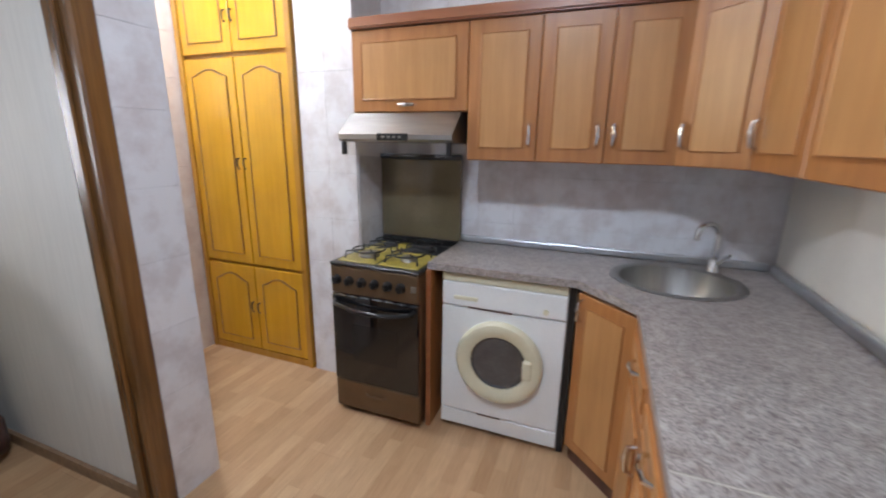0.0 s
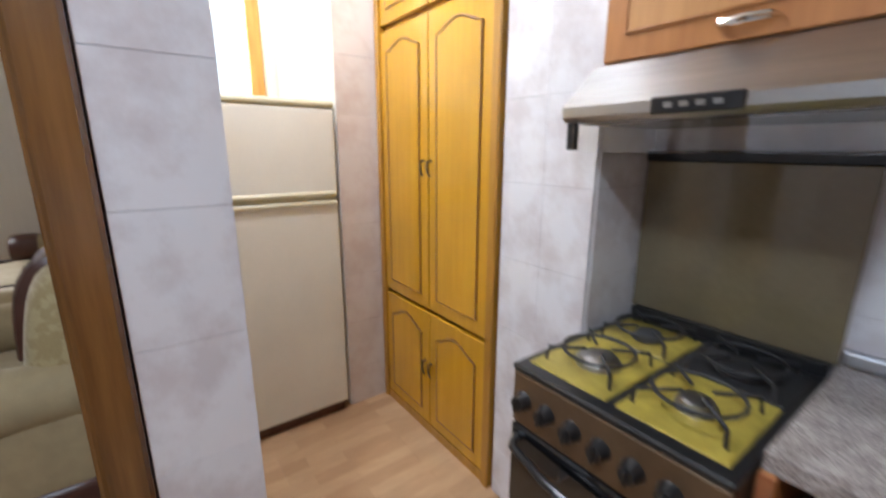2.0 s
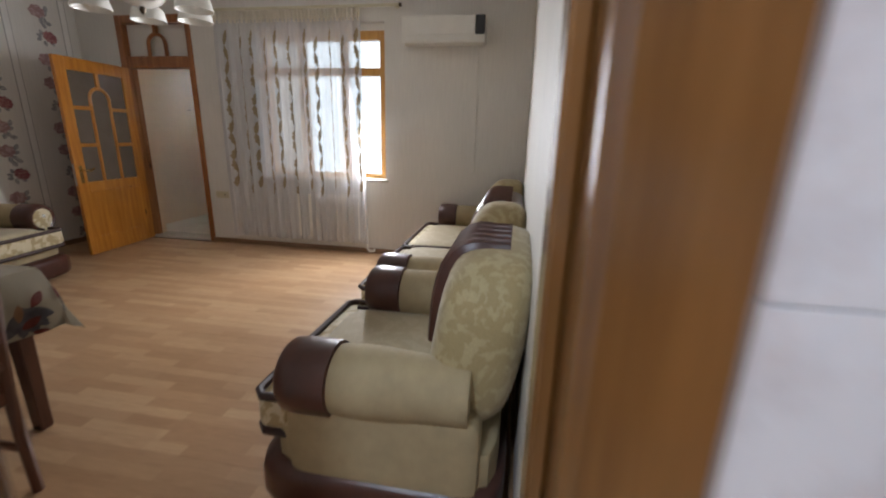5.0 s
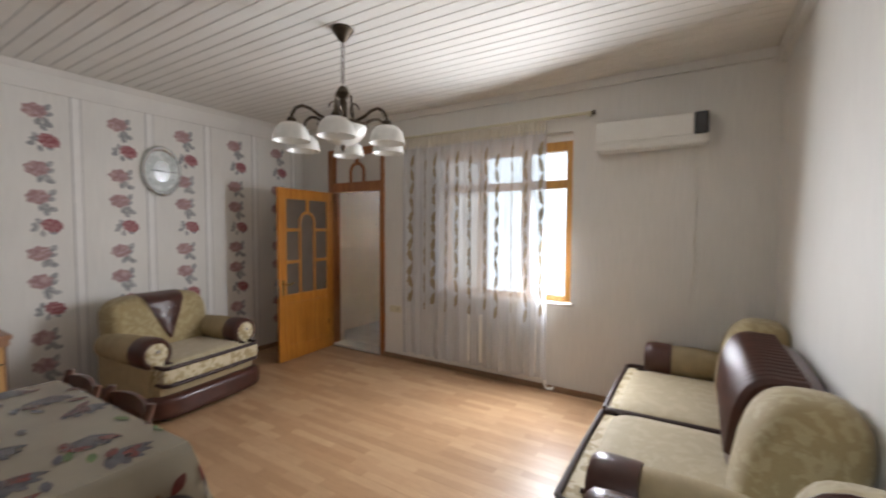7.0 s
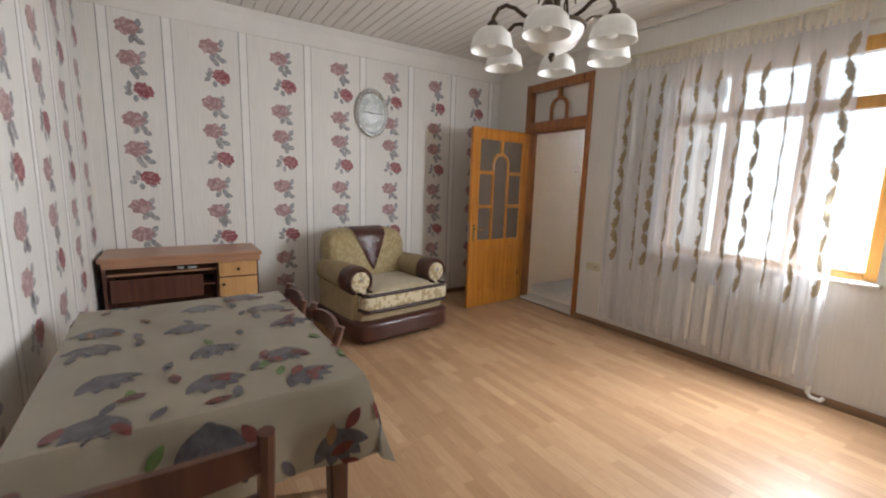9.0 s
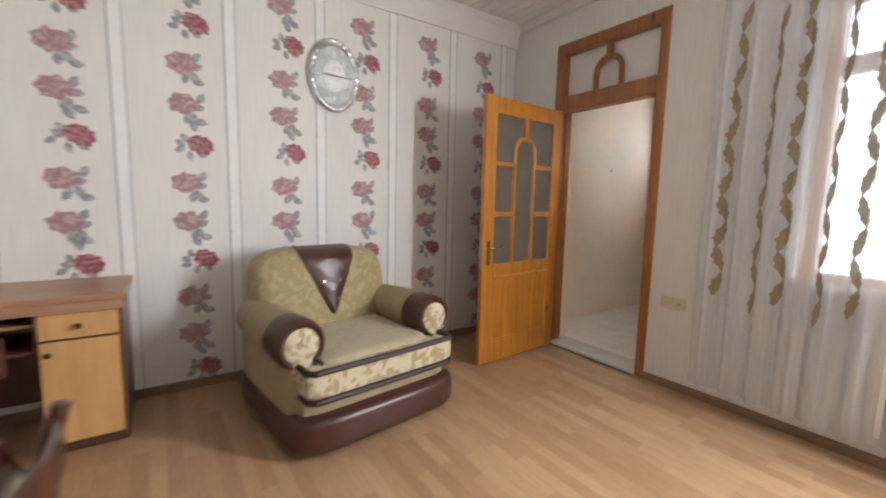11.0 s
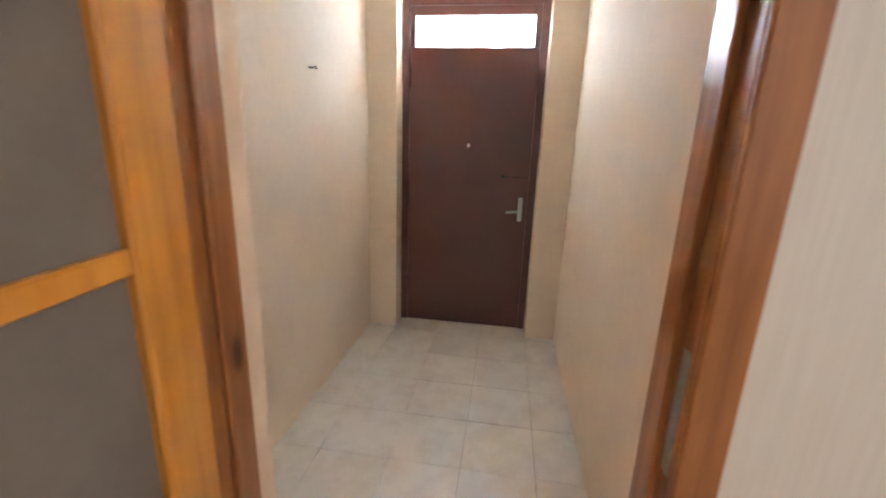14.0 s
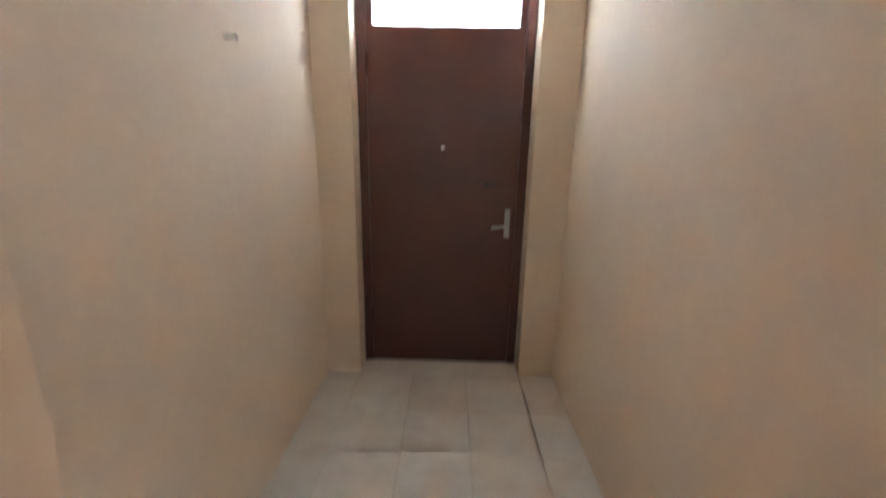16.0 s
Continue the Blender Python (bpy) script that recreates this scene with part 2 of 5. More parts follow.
M_DESKFRONT = wood("desk_front", (0.56, 0.31, 0.115), (0.66, 0.39, 0.16), 2, 0.4)
M_DESKDARK = wood("desk_carcass", (0.075, 0.025, 0.018), (0.13, 0.05, 0.03), 2, 0.4)
M_LEATHER = plain("brown_leather", (0.075, 0.028, 0.02), 0.3, vary=0.25, scale=9, fine=140, relief=0.2)
M_PIPING = plain("dark_piping", (0.035, 0.015, 0.012), 0.6)
M_BEIGE = plain("beige_upholstery", (0.37, 0.29, 0.165), 0.8, vary=0.12, scale=14, fine=260, relief=0.25)
M_FLORAL = floral("olive_floral", (0.37, 0.285, 0.135), (0.45, 0.365, 0.195), 24.0)
M_FLORAL_LITE = floral("cream_floral", (0.62, 0.54, 0.36), (0.40, 0.31, 0.16), 20.0)
M_SEAT = floral("seat_weave", (0.44, 0.36, 0.22), (0.48, 0.40, 0.255), 18.0)
M_CLOTH = plain("oilcloth", (0.25, 0.215, 0.155), 0.2, vary=0.14, scale=3, fine=200, relief=0.05)
M_PRINT_GREY = plain("print_grey", (0.085, 0.08, 0.085), 0.25, vary=0.4, scale=25)
M_PRINT_RED = plain("print_red", (0.13, 0.03, 0.024), 0.25, vary=0.4, scale=25)
M_PRINT_BROWN = plain("print_brown", (0.20, 0.11, 0.06), 0.25, vary=0.4, scale=25)
M_PRINT_GREEN = plain("print_green", (0.10, 0.16, 0.05), 0.25, vary=0.4, scale=25)
M_CURTAIN = sheer("sheer_curtain", (0.86, 0.87, 0.89), 0.36)
M_CURTAIN_LEAF = sheer("curtain_leaf", (0.36, 0.29, 0.19), 0.04, 0.12)
M_CURTAIN_TOP = sheer("curtain_heading", (0.84, 0.80, 0.70), 0.15)
M_WHITE = plain("white_plastic", (0.78, 0.77, 0.72), 0.35, vary=0.05, relief=0)
M_ENAMEL = plain("white_enamel", (0.74, 0.75, 0.74), 0.25, vary=0.06, scale=4, relief=0)
M_CREAMPLASTIC = plain("yellowed_plastic", (0.62, 0.58, 0.42), 0.35, vary=0.08, relief=0)
M_FRIDGE = plain("fridge_enamel", (0.70, 0.68, 0.61), 0.22, vary=0.05, scale=3, relief=0)
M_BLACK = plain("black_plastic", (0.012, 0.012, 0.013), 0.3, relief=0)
M_BLACKGLASS = plain("black_glass", (0.008, 0.008, 0.009), 0.05, vary=0.05, relief=0, coat=0.5)
M_CHROME = plain("chrome", (0.75, 0.75, 0.76), 0.12, 1.0, vary=0.05, relief=0)
M_STEEL = plain("brushed_steel", (0.42, 0.41, 0.39), 0.34, 1.0, vary=0.15, scale=3, fine=120, relief=0.03, stretch=(1, 12, 1))
M_STOVE = plain("bronze_enamel", (0.16, 0.10, 0.055), 0.35, 0.5, vary=0.2, relief=0.02)
M_HOBGREEN = plain("greasy_hob", (0.35, 0.27, 0.05), 0.3, vary=0.3, scale=14, relief=0.02)
M_IRON = plain("cast_iron", (0.02, 0.02, 0.022), 0.6, relief=0.2)
M_GRANITE = granite("granite_laminate")
M_ALU = plain("aluminium_strip", (0.62, 0.64, 0.67), 0.3, 1.0, vary=0.1, relief=0.02)
M_BRASS = plain("brass", (0.72, 0.52, 0.22), 0.22, 1.0, vary=0.12, relief=0)
M_BRONZE = plain("antique_bronze", (0.075, 0.055, 0.035), 0.4, 0.7, vary=0.3, scale=30, relief=0.1)
M_FROST = plain("frosted_shade", (0.78, 0.77, 0.72), 0.3, vary=0.08, scale=25, relief=0.05)
M_METALDOOR = plain("maroon_metal", (0.105, 0.034, 0.026), 0.33, vary=0.12, scale=2.5, fine=30, relief=0.03)
M_CLOCKFACE = floral("clock_face", (0.55, 0.60, 0.57), (0.74, 0.78, 0.75), 14.0, 0.35)
M_SILVER = plain("silver_rim", (0.72, 0.75, 0.75), 0.2, 0.8, vary=0.2, scale=30, relief=0.05)
M_PANE = glassy("clear_pane", (0.97, 0.98, 0.98), 0.02, 0.93)
M_DOORGLASS = plain("smoked_door_glass", (0.15, 0.125, 0.10), 0.18, vary=0.1, relief=0.02)
M_FROSTPANE = sheer("frosted_pane", (0.95, 0.97, 1.0), 0.0, 0.9)
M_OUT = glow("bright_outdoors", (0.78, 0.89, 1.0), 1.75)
M_PORTHOLE = plain("porthole_glass", (0.07, 0.072, 0.075), 0.06, vary=0.3, scale=9, relief=0, coat=0.6)
M_MARBLE = plain("sill_marble", (0.72, 0.69, 0.62), 0.25, vary=0.1, scale=9, relief=0)
M_GOLD = plain("splash_panel", (0.17, 0.135, 0.08), 0.12, vary=0.15, scale=5, relief=0, coat=0.4)
M_OVENGLASS = plain("oven_glass", (0.016, 0.013, 0.011), 0.12, vary=0.1, relief=0)

# ---- mesh helpers ----


def finish(bm, name, material, smooth=False):
    me = bpy.data.meshes.new(name)
    bmesh.ops.recalc_face_normals(bm, faces=bm.faces)
    if smooth:
        for f in bm.faces:
            f.smooth = True
        for e in bm.edges:
            if len(e.link_faces) == 2 and e.calc_face_angle(0) > 0.7:
                e.smooth = False
    bm.to_mesh(me)
    bm.free()
    me.materials.append(material)
    return me


def part(name, bm, material, parent, label="", smooth=False):
    ob = new(name, finish(bm, name, material, smooth))
    ob.parent = parent
    if label:
        ob["label"] = label
    return ob


def structure(name, bm, material, label, category, smooth=False):
    return tagged(new(name, finish(bm, name, material, smooth)), label, category, kind="structure")


def thing(name, m, label, category, group="", kind=""):
    ob = new(name)
    ob.empty_display_size = 0.1
    ob.matrix_world = m
    return tagged(ob, label, category, group, kind)


def BM():
    return bmesh.new()


def bx(bm, x0, x1, y0, y1, z0, z1, bev=0.0, seg=1):
    r = bmesh.ops.create_cube(bm, size=1.0, matrix=Matrix.LocRotScale(((x0 + x1) / 2, (y0 + y1) / 2, (z0 + z1) / 2), None, (x1 - x0, y1 - y0, z1 - z0)))
    if bev:
        es = {e for v in r["verts"] for e in v.link_edges}
        bmesh.ops.bevel(bm, geom=list(es), offset=bev, segments=seg, affect="EDGES", profile=0.5, clamp_overlap=True)
    return bm


def box(*a, **k):
    return bx(BM(), *a, **k)


def cyl(bm, p0, p1, r0, r1=None, n=16):
    p0, p1 = Vector(p0), Vector(p1)
    d = p1 - p0
    m = Matrix.Translation((p0 + p1) / 2) @ d.to_track_quat("Z", "Y").to_matrix().to_4x4()
    bmesh.ops.create_cone(bm, cap_ends=True, segments=n, radius1=r0, radius2=r0 if r1 is None else r1, depth=d.length, matrix=m)
    return bm


def lathe(bm, prof, n=24, m=Matrix(), cap=True):
    """Turn (radius, height) pairs round the z axis of m."""
    rings = []
    for r, z in prof:
        rings.append([bm.verts.new(m @ Vector((r * math.cos(2 * math.pi * i / n), r * math.sin(2 * math.pi * i / n), z))) for i in range(n)])
    for a, b in zip(rings, rings[1:]):
        for i in range(n):
            bm.faces.new((a[i], a[(i + 1) % n], b[(i + 1) % n], b[i]))
    for ring, (r, z) in ((rings[0], prof[0]), (rings[-1], prof[-1])):
        if cap and r > 1e-4:
            bm.faces.new(ring)
    bmesh.ops.remove_doubles(bm, verts=bm.verts, dist=1e-5)
    return bm


def tube(bm, pts, r, n=8, closed=False):
    pts = [Vector(p) for p in pts]
    rings, k = [], len(pts)
    for i, p in enumerate(pts):
        d = (pts[(i + 1) % k] - pts[i - 1]) if closed else (pts[min(i + 1, k - 1)] - pts[max(i - 1, 0)])
        q = d.normalized().to_track_quat("Z", "Y")
        rr = r(i / max(1, k - 1)) if callable(r) else r
        rings.append([bm.verts.new(p + q @ Vector((rr * math.cos(2 * math.pi * j / n), rr * math.sin(2 * math.pi * j / n), 0))) for j in range(n)])
    for i in range(k if closed else k - 1):
        a, b = rings[i], rings[(i + 1) % k]
        off = min(range(n), key=lambda o: (a[0].co - b[o].co).length)
        for j in range(n):
            bm.faces.new((a[j], a[(j + 1) % n], b[(j + 1 + off) % n], b[(j + off) % n]))
    if not closed:
        bm.faces.new(rings[0])
        bm.faces.new(rings[-1])
    return bm


def prism(bm, pts, y0, y1):
    """Extrude an outline in x and z from y0 to y1."""
    a = [bm.verts.new((x, y0, z)) for x, z in pts]
    b = [bm.verts.new((x, y1, z)) for x, z in pts]
    n = len(pts)
    bm.faces.new(a)
    bm.faces.new(b)
    for i in range(n):
        bm.faces.new((a[i], a[(i + 1) % n], b[(i + 1) % n], b[i]))
    return bm


def puff(bm, x0, x1, y0, y1, z0, z1, power=4.0, n=8):
    """A stuffed block: a superellipsoid that fills the given box."""
    c = Vector(((x0 + x1) / 2, (y0 + y1) / 2, (z0 + z1) / 2))
    s = ((x1 - x0) / 2, (y1 - y0) / 2, (z1 - z0) / 2)
    made = {}

    def vert(p):
        key = tuple(round(q * n * 2) for q in p)
        if key not in made:
            q = [math.copysign(abs(t) ** 0.8, t) for t in p]
            k = (abs(q[0]) ** power + abs(q[1]) ** power + abs(q[2]) ** power) ** (-1 / power)
            made[key] = bm.verts.new(c + Vector([q[j] * k * s[j] for j in range(3)]))
        return made[key]

    for ax in range(3):
        for side in (-1, 1):
            for i in range(n):
                for j in range(n):
                    quad = []
                    for di, dj in ((0, 0), (1, 0), (1, 1), (0, 1)):
                        p = [0, 0, 0]
                        p[ax], p[(ax + 1) % 3], p[(ax + 2) % 3] = side, -1 + 2 * (i + di) / n, -1 + 2 * (j + dj) / n
                        quad.append(vert(p))
                    bm.faces.new(quad)
    return bm

# ---- structure ----
H = 2.86


def boxes(*rows):
    bm = BM()
    for r in rows:
        bx(bm, *r)
    return bm


floor = structure("floor", boxes((-0.2, 5.4, 0.75, 5.0, -0.2, -0.009), (3.0, 6.8, -1.7, 0.75, -0.2, -0.009), (5.4, 6.8, 0.75, 2.9, -0.2, -0.009)),
                  M_SUBFLOOR, "beech laminate floor through living room and kitchen", "floor")
hall_floor = structure("floor_hall", boxes((-0.05, 1.65, 5.2, 7.3, -0.2, 0.012)), M_GROUT_DARK, "pale marbled tile floor of the entrance hall", "floor")
structure("wall_rose", boxes((-0.2, 0.0, 0.55, 5.2, -0.2, H)), M_ROSEPAPER, "cream wallpaper with columns of pink roses", "wall")
wall_rose = bpy.data.objects["wall_rose"]
wall_south = structure("wall_south", boxes((-0.2, 4.44, 0.752, 0.87, -0.2, H), (4.44, 5.18, 0.752, 0.87, 2.16, H)), M_ROSEPAPER,
                       "rose wallpapered partition with the kitchen doorway", "wall")
structure("wall_north", boxes((0.0, 0.565, 5.0, 5.2, -0.2, H), (0.565, 1.445, 5.0, 5.2, 2.53, H), (1.445, 2.25, 5.0, 5.2, -0.2, H),
                              (2.25, 3.685, 5.0, 5.2, -0.2, 0.83), (2.25, 3.685, 5.0, 5.2, 2.437, H), (3.685, 5.18, 5.0, 5.2, -0.2, H)),
          M_CREAM, "plain cream papered wall with door and window", "wall")
structure("wall_sofa", boxes((5.18, 5.405, 0.86, 5.2, -0.2, H)), M_CREAM, "plain cream papered wall behind the sofa", "wall")
wall_pillar = structure("wall_pillar", boxes((5.222, 5.42, 0.757, 0.86, -0.2, H)), M_GROUT, "tiled wall end beside the doorway", "wall")
wall_kitchen = structure("wall_kitchen_east", boxes((6.586, 6.75, -1.7, 0.53, -0.2, H)), M_GROUT, "tiled kitchen wall behind the cooker", "wall")
wall_pier = structure("wall_pier", boxes((6.298, 6.75, 0.536, 0.895, -0.2, H)), M_GROUT, "marbled tile pier beside the cupboard", "wall")
wall_alcove = structure("wall_alcove", boxes((6.068, 6.75, 1.795, 2.85, -0.2, H)), M_PLASTER, "tiled pier beside the fridge", "wall")
structure("wall_alcove_back", boxes((5.405, 6.068, 2.7, 2.85, -0.2, 1.15), (5.405, 6.068, 2.7, 2.85, 2.5, H), (5.405, 5.45, 2.7, 2.85, 1.15, 2.5), (6.01, 6.068, 2.7, 2.85, 1.15, 2.5)),
          M_PLASTER, "plastered wall with a small window above the fridge", "wall")
structure("wall_cupboard_back", boxes((6.70, 6.80, 0.895, 1.795, -0.2, H)), M_PLASTER, "wall behind the cupboard", "wall")
structure("wall_kitchen_south", boxes((3.0, 6.75, -1.66, -1.515, -0.2, H)), M_PLASTER, "plain white kitchen wall over the counter", "wall")
structure("wall_kitchen_west", boxes((3.0, 3.2, -1.515, 0.752, -0.2, H)), M_TILE, "pale kitchen wall", "wall")
wall_tiled = structure("wall_kitchen_north", boxes((3.2, 4.44, 0.736, 0.751, -0.2, H)), M_TILE, "pale tiled face of the partition", "wall")
structure("wall_hall_west", boxes((0.0, 0.215, 5.2, 7.25, -0.2, H)), M_HALL, "peach painted hall wall", "wall")
structure("wall_hall_east", boxes((1.506, 1.65, 5.2, 7.25, -0.2, H)), M_HALL, "peach painted hall wall", "wall")
structure("wall_hall_end", boxes((0.215, 0.403, 7.07, 7.28, -0.2, H), (1.3125, 1.506, 7.07, 7.28, -0.2, H), (0.403, 1.3125, 7.07, 7.28, 2.17, H)), M_HALL,
          "peach hall end wall with the entrance door", "wall")

bm = BM()
y = 0.88
while y < 4.99:
    bx(bm, 0.0, 5.18, y, min(y + 0.094, 4.998), H, H + 0.012, 0.003)
    y += 0.1
structure("ceiling", bm, M_CEIL, "glossy white slatted panel ceiling", "ceiling")
# dark-coloured sheet paints the shade seen through the slat gaps
structure("ceiling_backing", boxes((-0.2, 5.4, 0.7, 5.2, H + 0.016, H + 0.15)), M_GAP, "dark sheet painting the shade between the ceiling slats", "ceiling")
structure("ceiling_kitchen", boxes((3.0, 6.8, -1.7, 0.70, H, H + 0.15), (5.4, 6.8, 0.70, 2.85, H, H + 0.15)), M_PLASTER, "white kitchen ceiling", "ceiling")
structure("ceiling_hall", boxes((0.0, 1.65, 5.2, 7.3, 2.56, 2.75)), M_PLASTER, "white hall ceiling", "ceiling")
bm = BM()
prism(bm, [(0.0, 2.665), (0.02, 2.665), (0.035, 2.72), (0.05, 2.80), (0.09, 2.855), (0.0, 2.855)], 0.87, 5.0)
structure("trim_cornice_west", bm, M_PLASTER, "wide white plaster cornice", "cornice")
structure("trim_cornice_north", boxes((0.095, 5.14, 4.965, 4.998, 2.785, 2.857)), M_CREAM, "narrow cream ceiling trim", "cornice")
structure("trim_cornice_east", boxes((5.13, 5.178, 0.9, 4.998, 2.74, 2.857)), M_CREAM, "narrow cream ceiling trim", "cornice")
structure("baseboard_north", boxes((1.45, 5.18, 4.982, 4.999, 0, 0.055)), M_SKIRT, "brown wooden skirting board", "skirting")
structure("baseboard_west", boxes((0.001, 0.018, 0.89, 4.98, 0, 0.055)), M_SKIRT, "brown wooden skirting board", "skirting")
structure("baseboard_east", boxes((5.162, 5.179, 0.89, 4.98, 0, 0.055)), M_SKIRT, "brown wooden skirting board", "skirting")
structure("trim_threshold", box(0.597, 1.403, 4.985, 5.21, -0.02, 0.026, bev=0.004), M_MARBLE, "worn white marble threshold", "threshold")
structure("trim_threshold_gap", box(0.60, 1.40, 4.965, 4.984, -0.004, 0.006), M_BLACK, "dark gap before the threshold", "threshold")
# outdoors
structure("ground", boxes((-30, 40, 7.3, 60, -0.3, -0.12)), M_GROUT, "pale yard outside the windows", "ground")
# added wall that glows in place of the bright sky and distance
structure("backdrop", boxes((1.65, 30, 11.0, 11.1, -0.12, 4.6), (-20, 1.65, 11.0, 11.1, -0.12, 6.0)), M_OUT, "glowing wall standing in for overexposed daylight outside", "backdrop")

# wallpaper print: stripes and rose columns lie a hair off the wall


def blob(bm, cx, cz, rx, rz, rnd, lobes=7, amp=0.12, y=0.0, turn=0.0):
    n, ph = 22, rnd.uniform(0, 6)
    vs = []
    for i in range(n):
        a = 2 * math.pi * i / n
        k = 1 + amp * math.sin(lobes * a + ph) + rnd.uniform(-0.06, 0.06)
        x, z = rx * k * math.cos(a), rz * k * math.sin(a)
        vs.append(bm.verts.new((cx + x * math.cos(turn) - z * math.sin(turn), y, cz + x * math.sin(turn) + z * math.cos(turn))))
    bm.faces.new(vs)


def leaf(bm, cx, cz, length, width, ang, y=0.0):
    n, vs = 6, []
    for s in (1, -1):
        for i in range(n + 1):
            u = i / n if s > 0 else 1 - i / n
            if s < 0 and i in (0, n):
                continue
            w = s * width * 0.5 * math.sin(math.pi * u) ** 0.8
            x, z = (u - 0.5) * length, w
            vs.append(bm.verts.new((cx + x * math.cos(ang) - z * math.sin(ang), y, cz + x * math.sin(ang) + z * math.cos(ang))))
    bm.faces.new(vs)


def rose_column(parent, m, z_top, phase, rnd):
    pale, dark, green = BM(), BM(), BM()
    z = phase
    k = 0
    while z > 0.12:
        t = k % 3
        if z < z_top:
            if t < 2:
                blob(pale, -0.03, z, 0.078, 0.062, rnd, y=-0.0016)
                for dx, dz, a in ((0.045, -0.015, 0.3), (0.03, -0.07, -0.9), (-0.005, -0.085, -1.9), (0.06, -0.10, -0.3), (0.055, 0.04, 1.2), (0.02, -0.125, -1.2))[:6 if t else 5]:
                    leaf(green, dx + rnd.uniform(-.01, .01), z + dz, 0.075, 0.045, a + rnd.uniform(-.3, .3), -0.0012)
            else:
                blob(dark, 0.055, z, 0.073, 0.056, rnd, 9, y=-0.0016, turn=-0.4)
                for dx, dz, a in ((-0.045, 0.0, 2.6), (-0.055, -0.035, 3.4), (-0.03, 0.035, 2.0), (0.06, -0.06, -0.4), (0.0, -0.07, -1.5)):
                    leaf(green, dx + rnd.uniform(-.01, .01), z + dz, 0.062, 0.038, a + rnd.uniform(-.3, .3), -0.0012)
        z -= 0.237
        k += 1
    for n, bmm, mt in (("rose_print", pale, M_ROSE_PALE), ("rose_print", dark, M_ROSE_DARK), ("leaf_print", green, M_LEAFPRINT)):
        ob = part(n, bmm, mt, parent)
        ob.matrix_basis = m


def stripe_pair(parent, m, z_top):
    a = box(-0.028, 0.032, -0.0006, 0.0006, 0.06, z_top)
    ob = part("paper_band", a, M_BAND, parent)
    ob.matrix_basis = m
    b = BM()
    bx(b, -0.036, -0.028, -0.0011, 0.0009, 0.06, z_top)
    bx(b, 0.032, 0.037, -0.0011, 0.0009, 0.06, z_top)
    ob = part("paper_line", b, M_LINE, parent)
    ob.matrix_basis = m


rnd = random.Random(4)
for k in range(7):
    yy = 1.185 + 0.573 * k
    rose_column(wall_rose, pose(0.0, yy, 0, 0, 0, 90), 2.67, 2.737 if k else 2.542, rnd)
    stripe_pair(wall_rose, pose(0.0, yy + 0.235, 0, 0, 0, 90), 2.70)
stripe_pair(wall_rose, pose(0.0, 1.0, 0, 0, 0, 90), 2.70)
for k in range(8):
    xx = 0.33 + 0.545 * k
    rose_column(wall_south, pose(xx, 0.87, 0, 0, 0, 180), 2.67, 2.82 - 0.237 * (k % 2), rnd)
    if xx + 0.23 < 4.3:
        stripe_pair(wall_south, pose(xx + 0.23, 0.87, 0, 0, 0, 180), 2.70)

# ---- window in the living room ----
window = thing("window_1", pose(2.9675, 5.1, 0.83), "varnished pine casement window, brightly backlit", "window", kind="structure")
X0, X1, Z0, Z1 = -0.7175, 0.7175, 0.0, 1.607
bm = BM()
for r in ((X0, X0 + 0.075, -0.03, 0.06, Z0, Z1 - 0.07), (X1 - 0.075, X1, -0.03, 0.06, Z0, Z1 - 0.07), (X0 + 0.075, X1 - 0.075, -0.03, 0.06, Z0, Z0 + 0.07), (X0 + 0.075, X1 - 0.075, -0.03, 0.06, Z1 - 0.16, Z1 - 0.07)):
    bx(bm, *r, bev=0.006)
part("window_frame", bm, M_WINWOOD, window)
for x in (-0.24, 0.24):
    part("mullion", box(x - 0.04, x + 0.04, -0.025, 0.055, Z0 + 0.07, Z1 - 0.16, bev=0.006), M_WINWOOD, window)
for a, b in ((X0 + 0.075, -0.28), (-0.2, 0.2), (0.28, X1 - 0.075)):
    part("transom", box(a, b, -0.025, 0.055, 1.10, 1.18, bev=0.006), M_WINWOOD, window)
    for z0, z1 in ((0.07, 1.10), (1.18, 1.447)):
        p = part("pane", box(a, b, 0.012, 0.018, z0, z1), M_PANE, window)
        p.visible_shadow = False
part("lintel_board", box(X0, X1, -0.03, 0.07, Z1 - 0.07, Z1 - 0.001), M_PLASTER, window)
part("window_sill", box(X0 - 0.03, X1 + 0.03, -0.14, 0.09, -0.0, 0.028, bev=0.006), M_MARBLE, window, "white stone sill")

window2 = thing("window_2", pose(5.73, 2.75, 1.15), "small pine window with a gathered half curtain", "window", kind="structure")
bm = BM()
for r in ((-0.28, -0.21, 0, 0.06, 0, 1.35), (0.20, 0.28, 0, 0.06, 0, 1.35), (-0.21, 0.20, 0, 0.06, 0, 0.07), (-0.21, 0.20, 0, 0.06, 1.28, 1.35)):
    bx(bm, *r, bev=0.005)
part("window_frame", bm, M_WINWOOD, window2)
p = part("pane", box(-0.21, 0.2, 0.03, 0.035, 0.07, 1.28), M_PANE, window2)
p.visible_shadow = False


def pleats(x, amp, freq, seed=0.0):
    return amp * (math.sin(freq * x + seed) * 0.7 + 0.3 * math.sin(freq * 2.3 * x + 1 + seed))


bm = BM()
n = 80
rows = [[bm.verts.new((-0.21 + 0.41 * i / n, -0.012 + pleats(0.41 * i / n, 0.008, 110), z)) for i in range(n + 1)] for z in (1.28, 1.22, 1.07, 0.99 + 0.0)]
for a, b in zip(rows, rows[1:]):
    for i in range(n):
        bm.faces.new((a[i], a[i + 1], b[i + 1], b[i]))
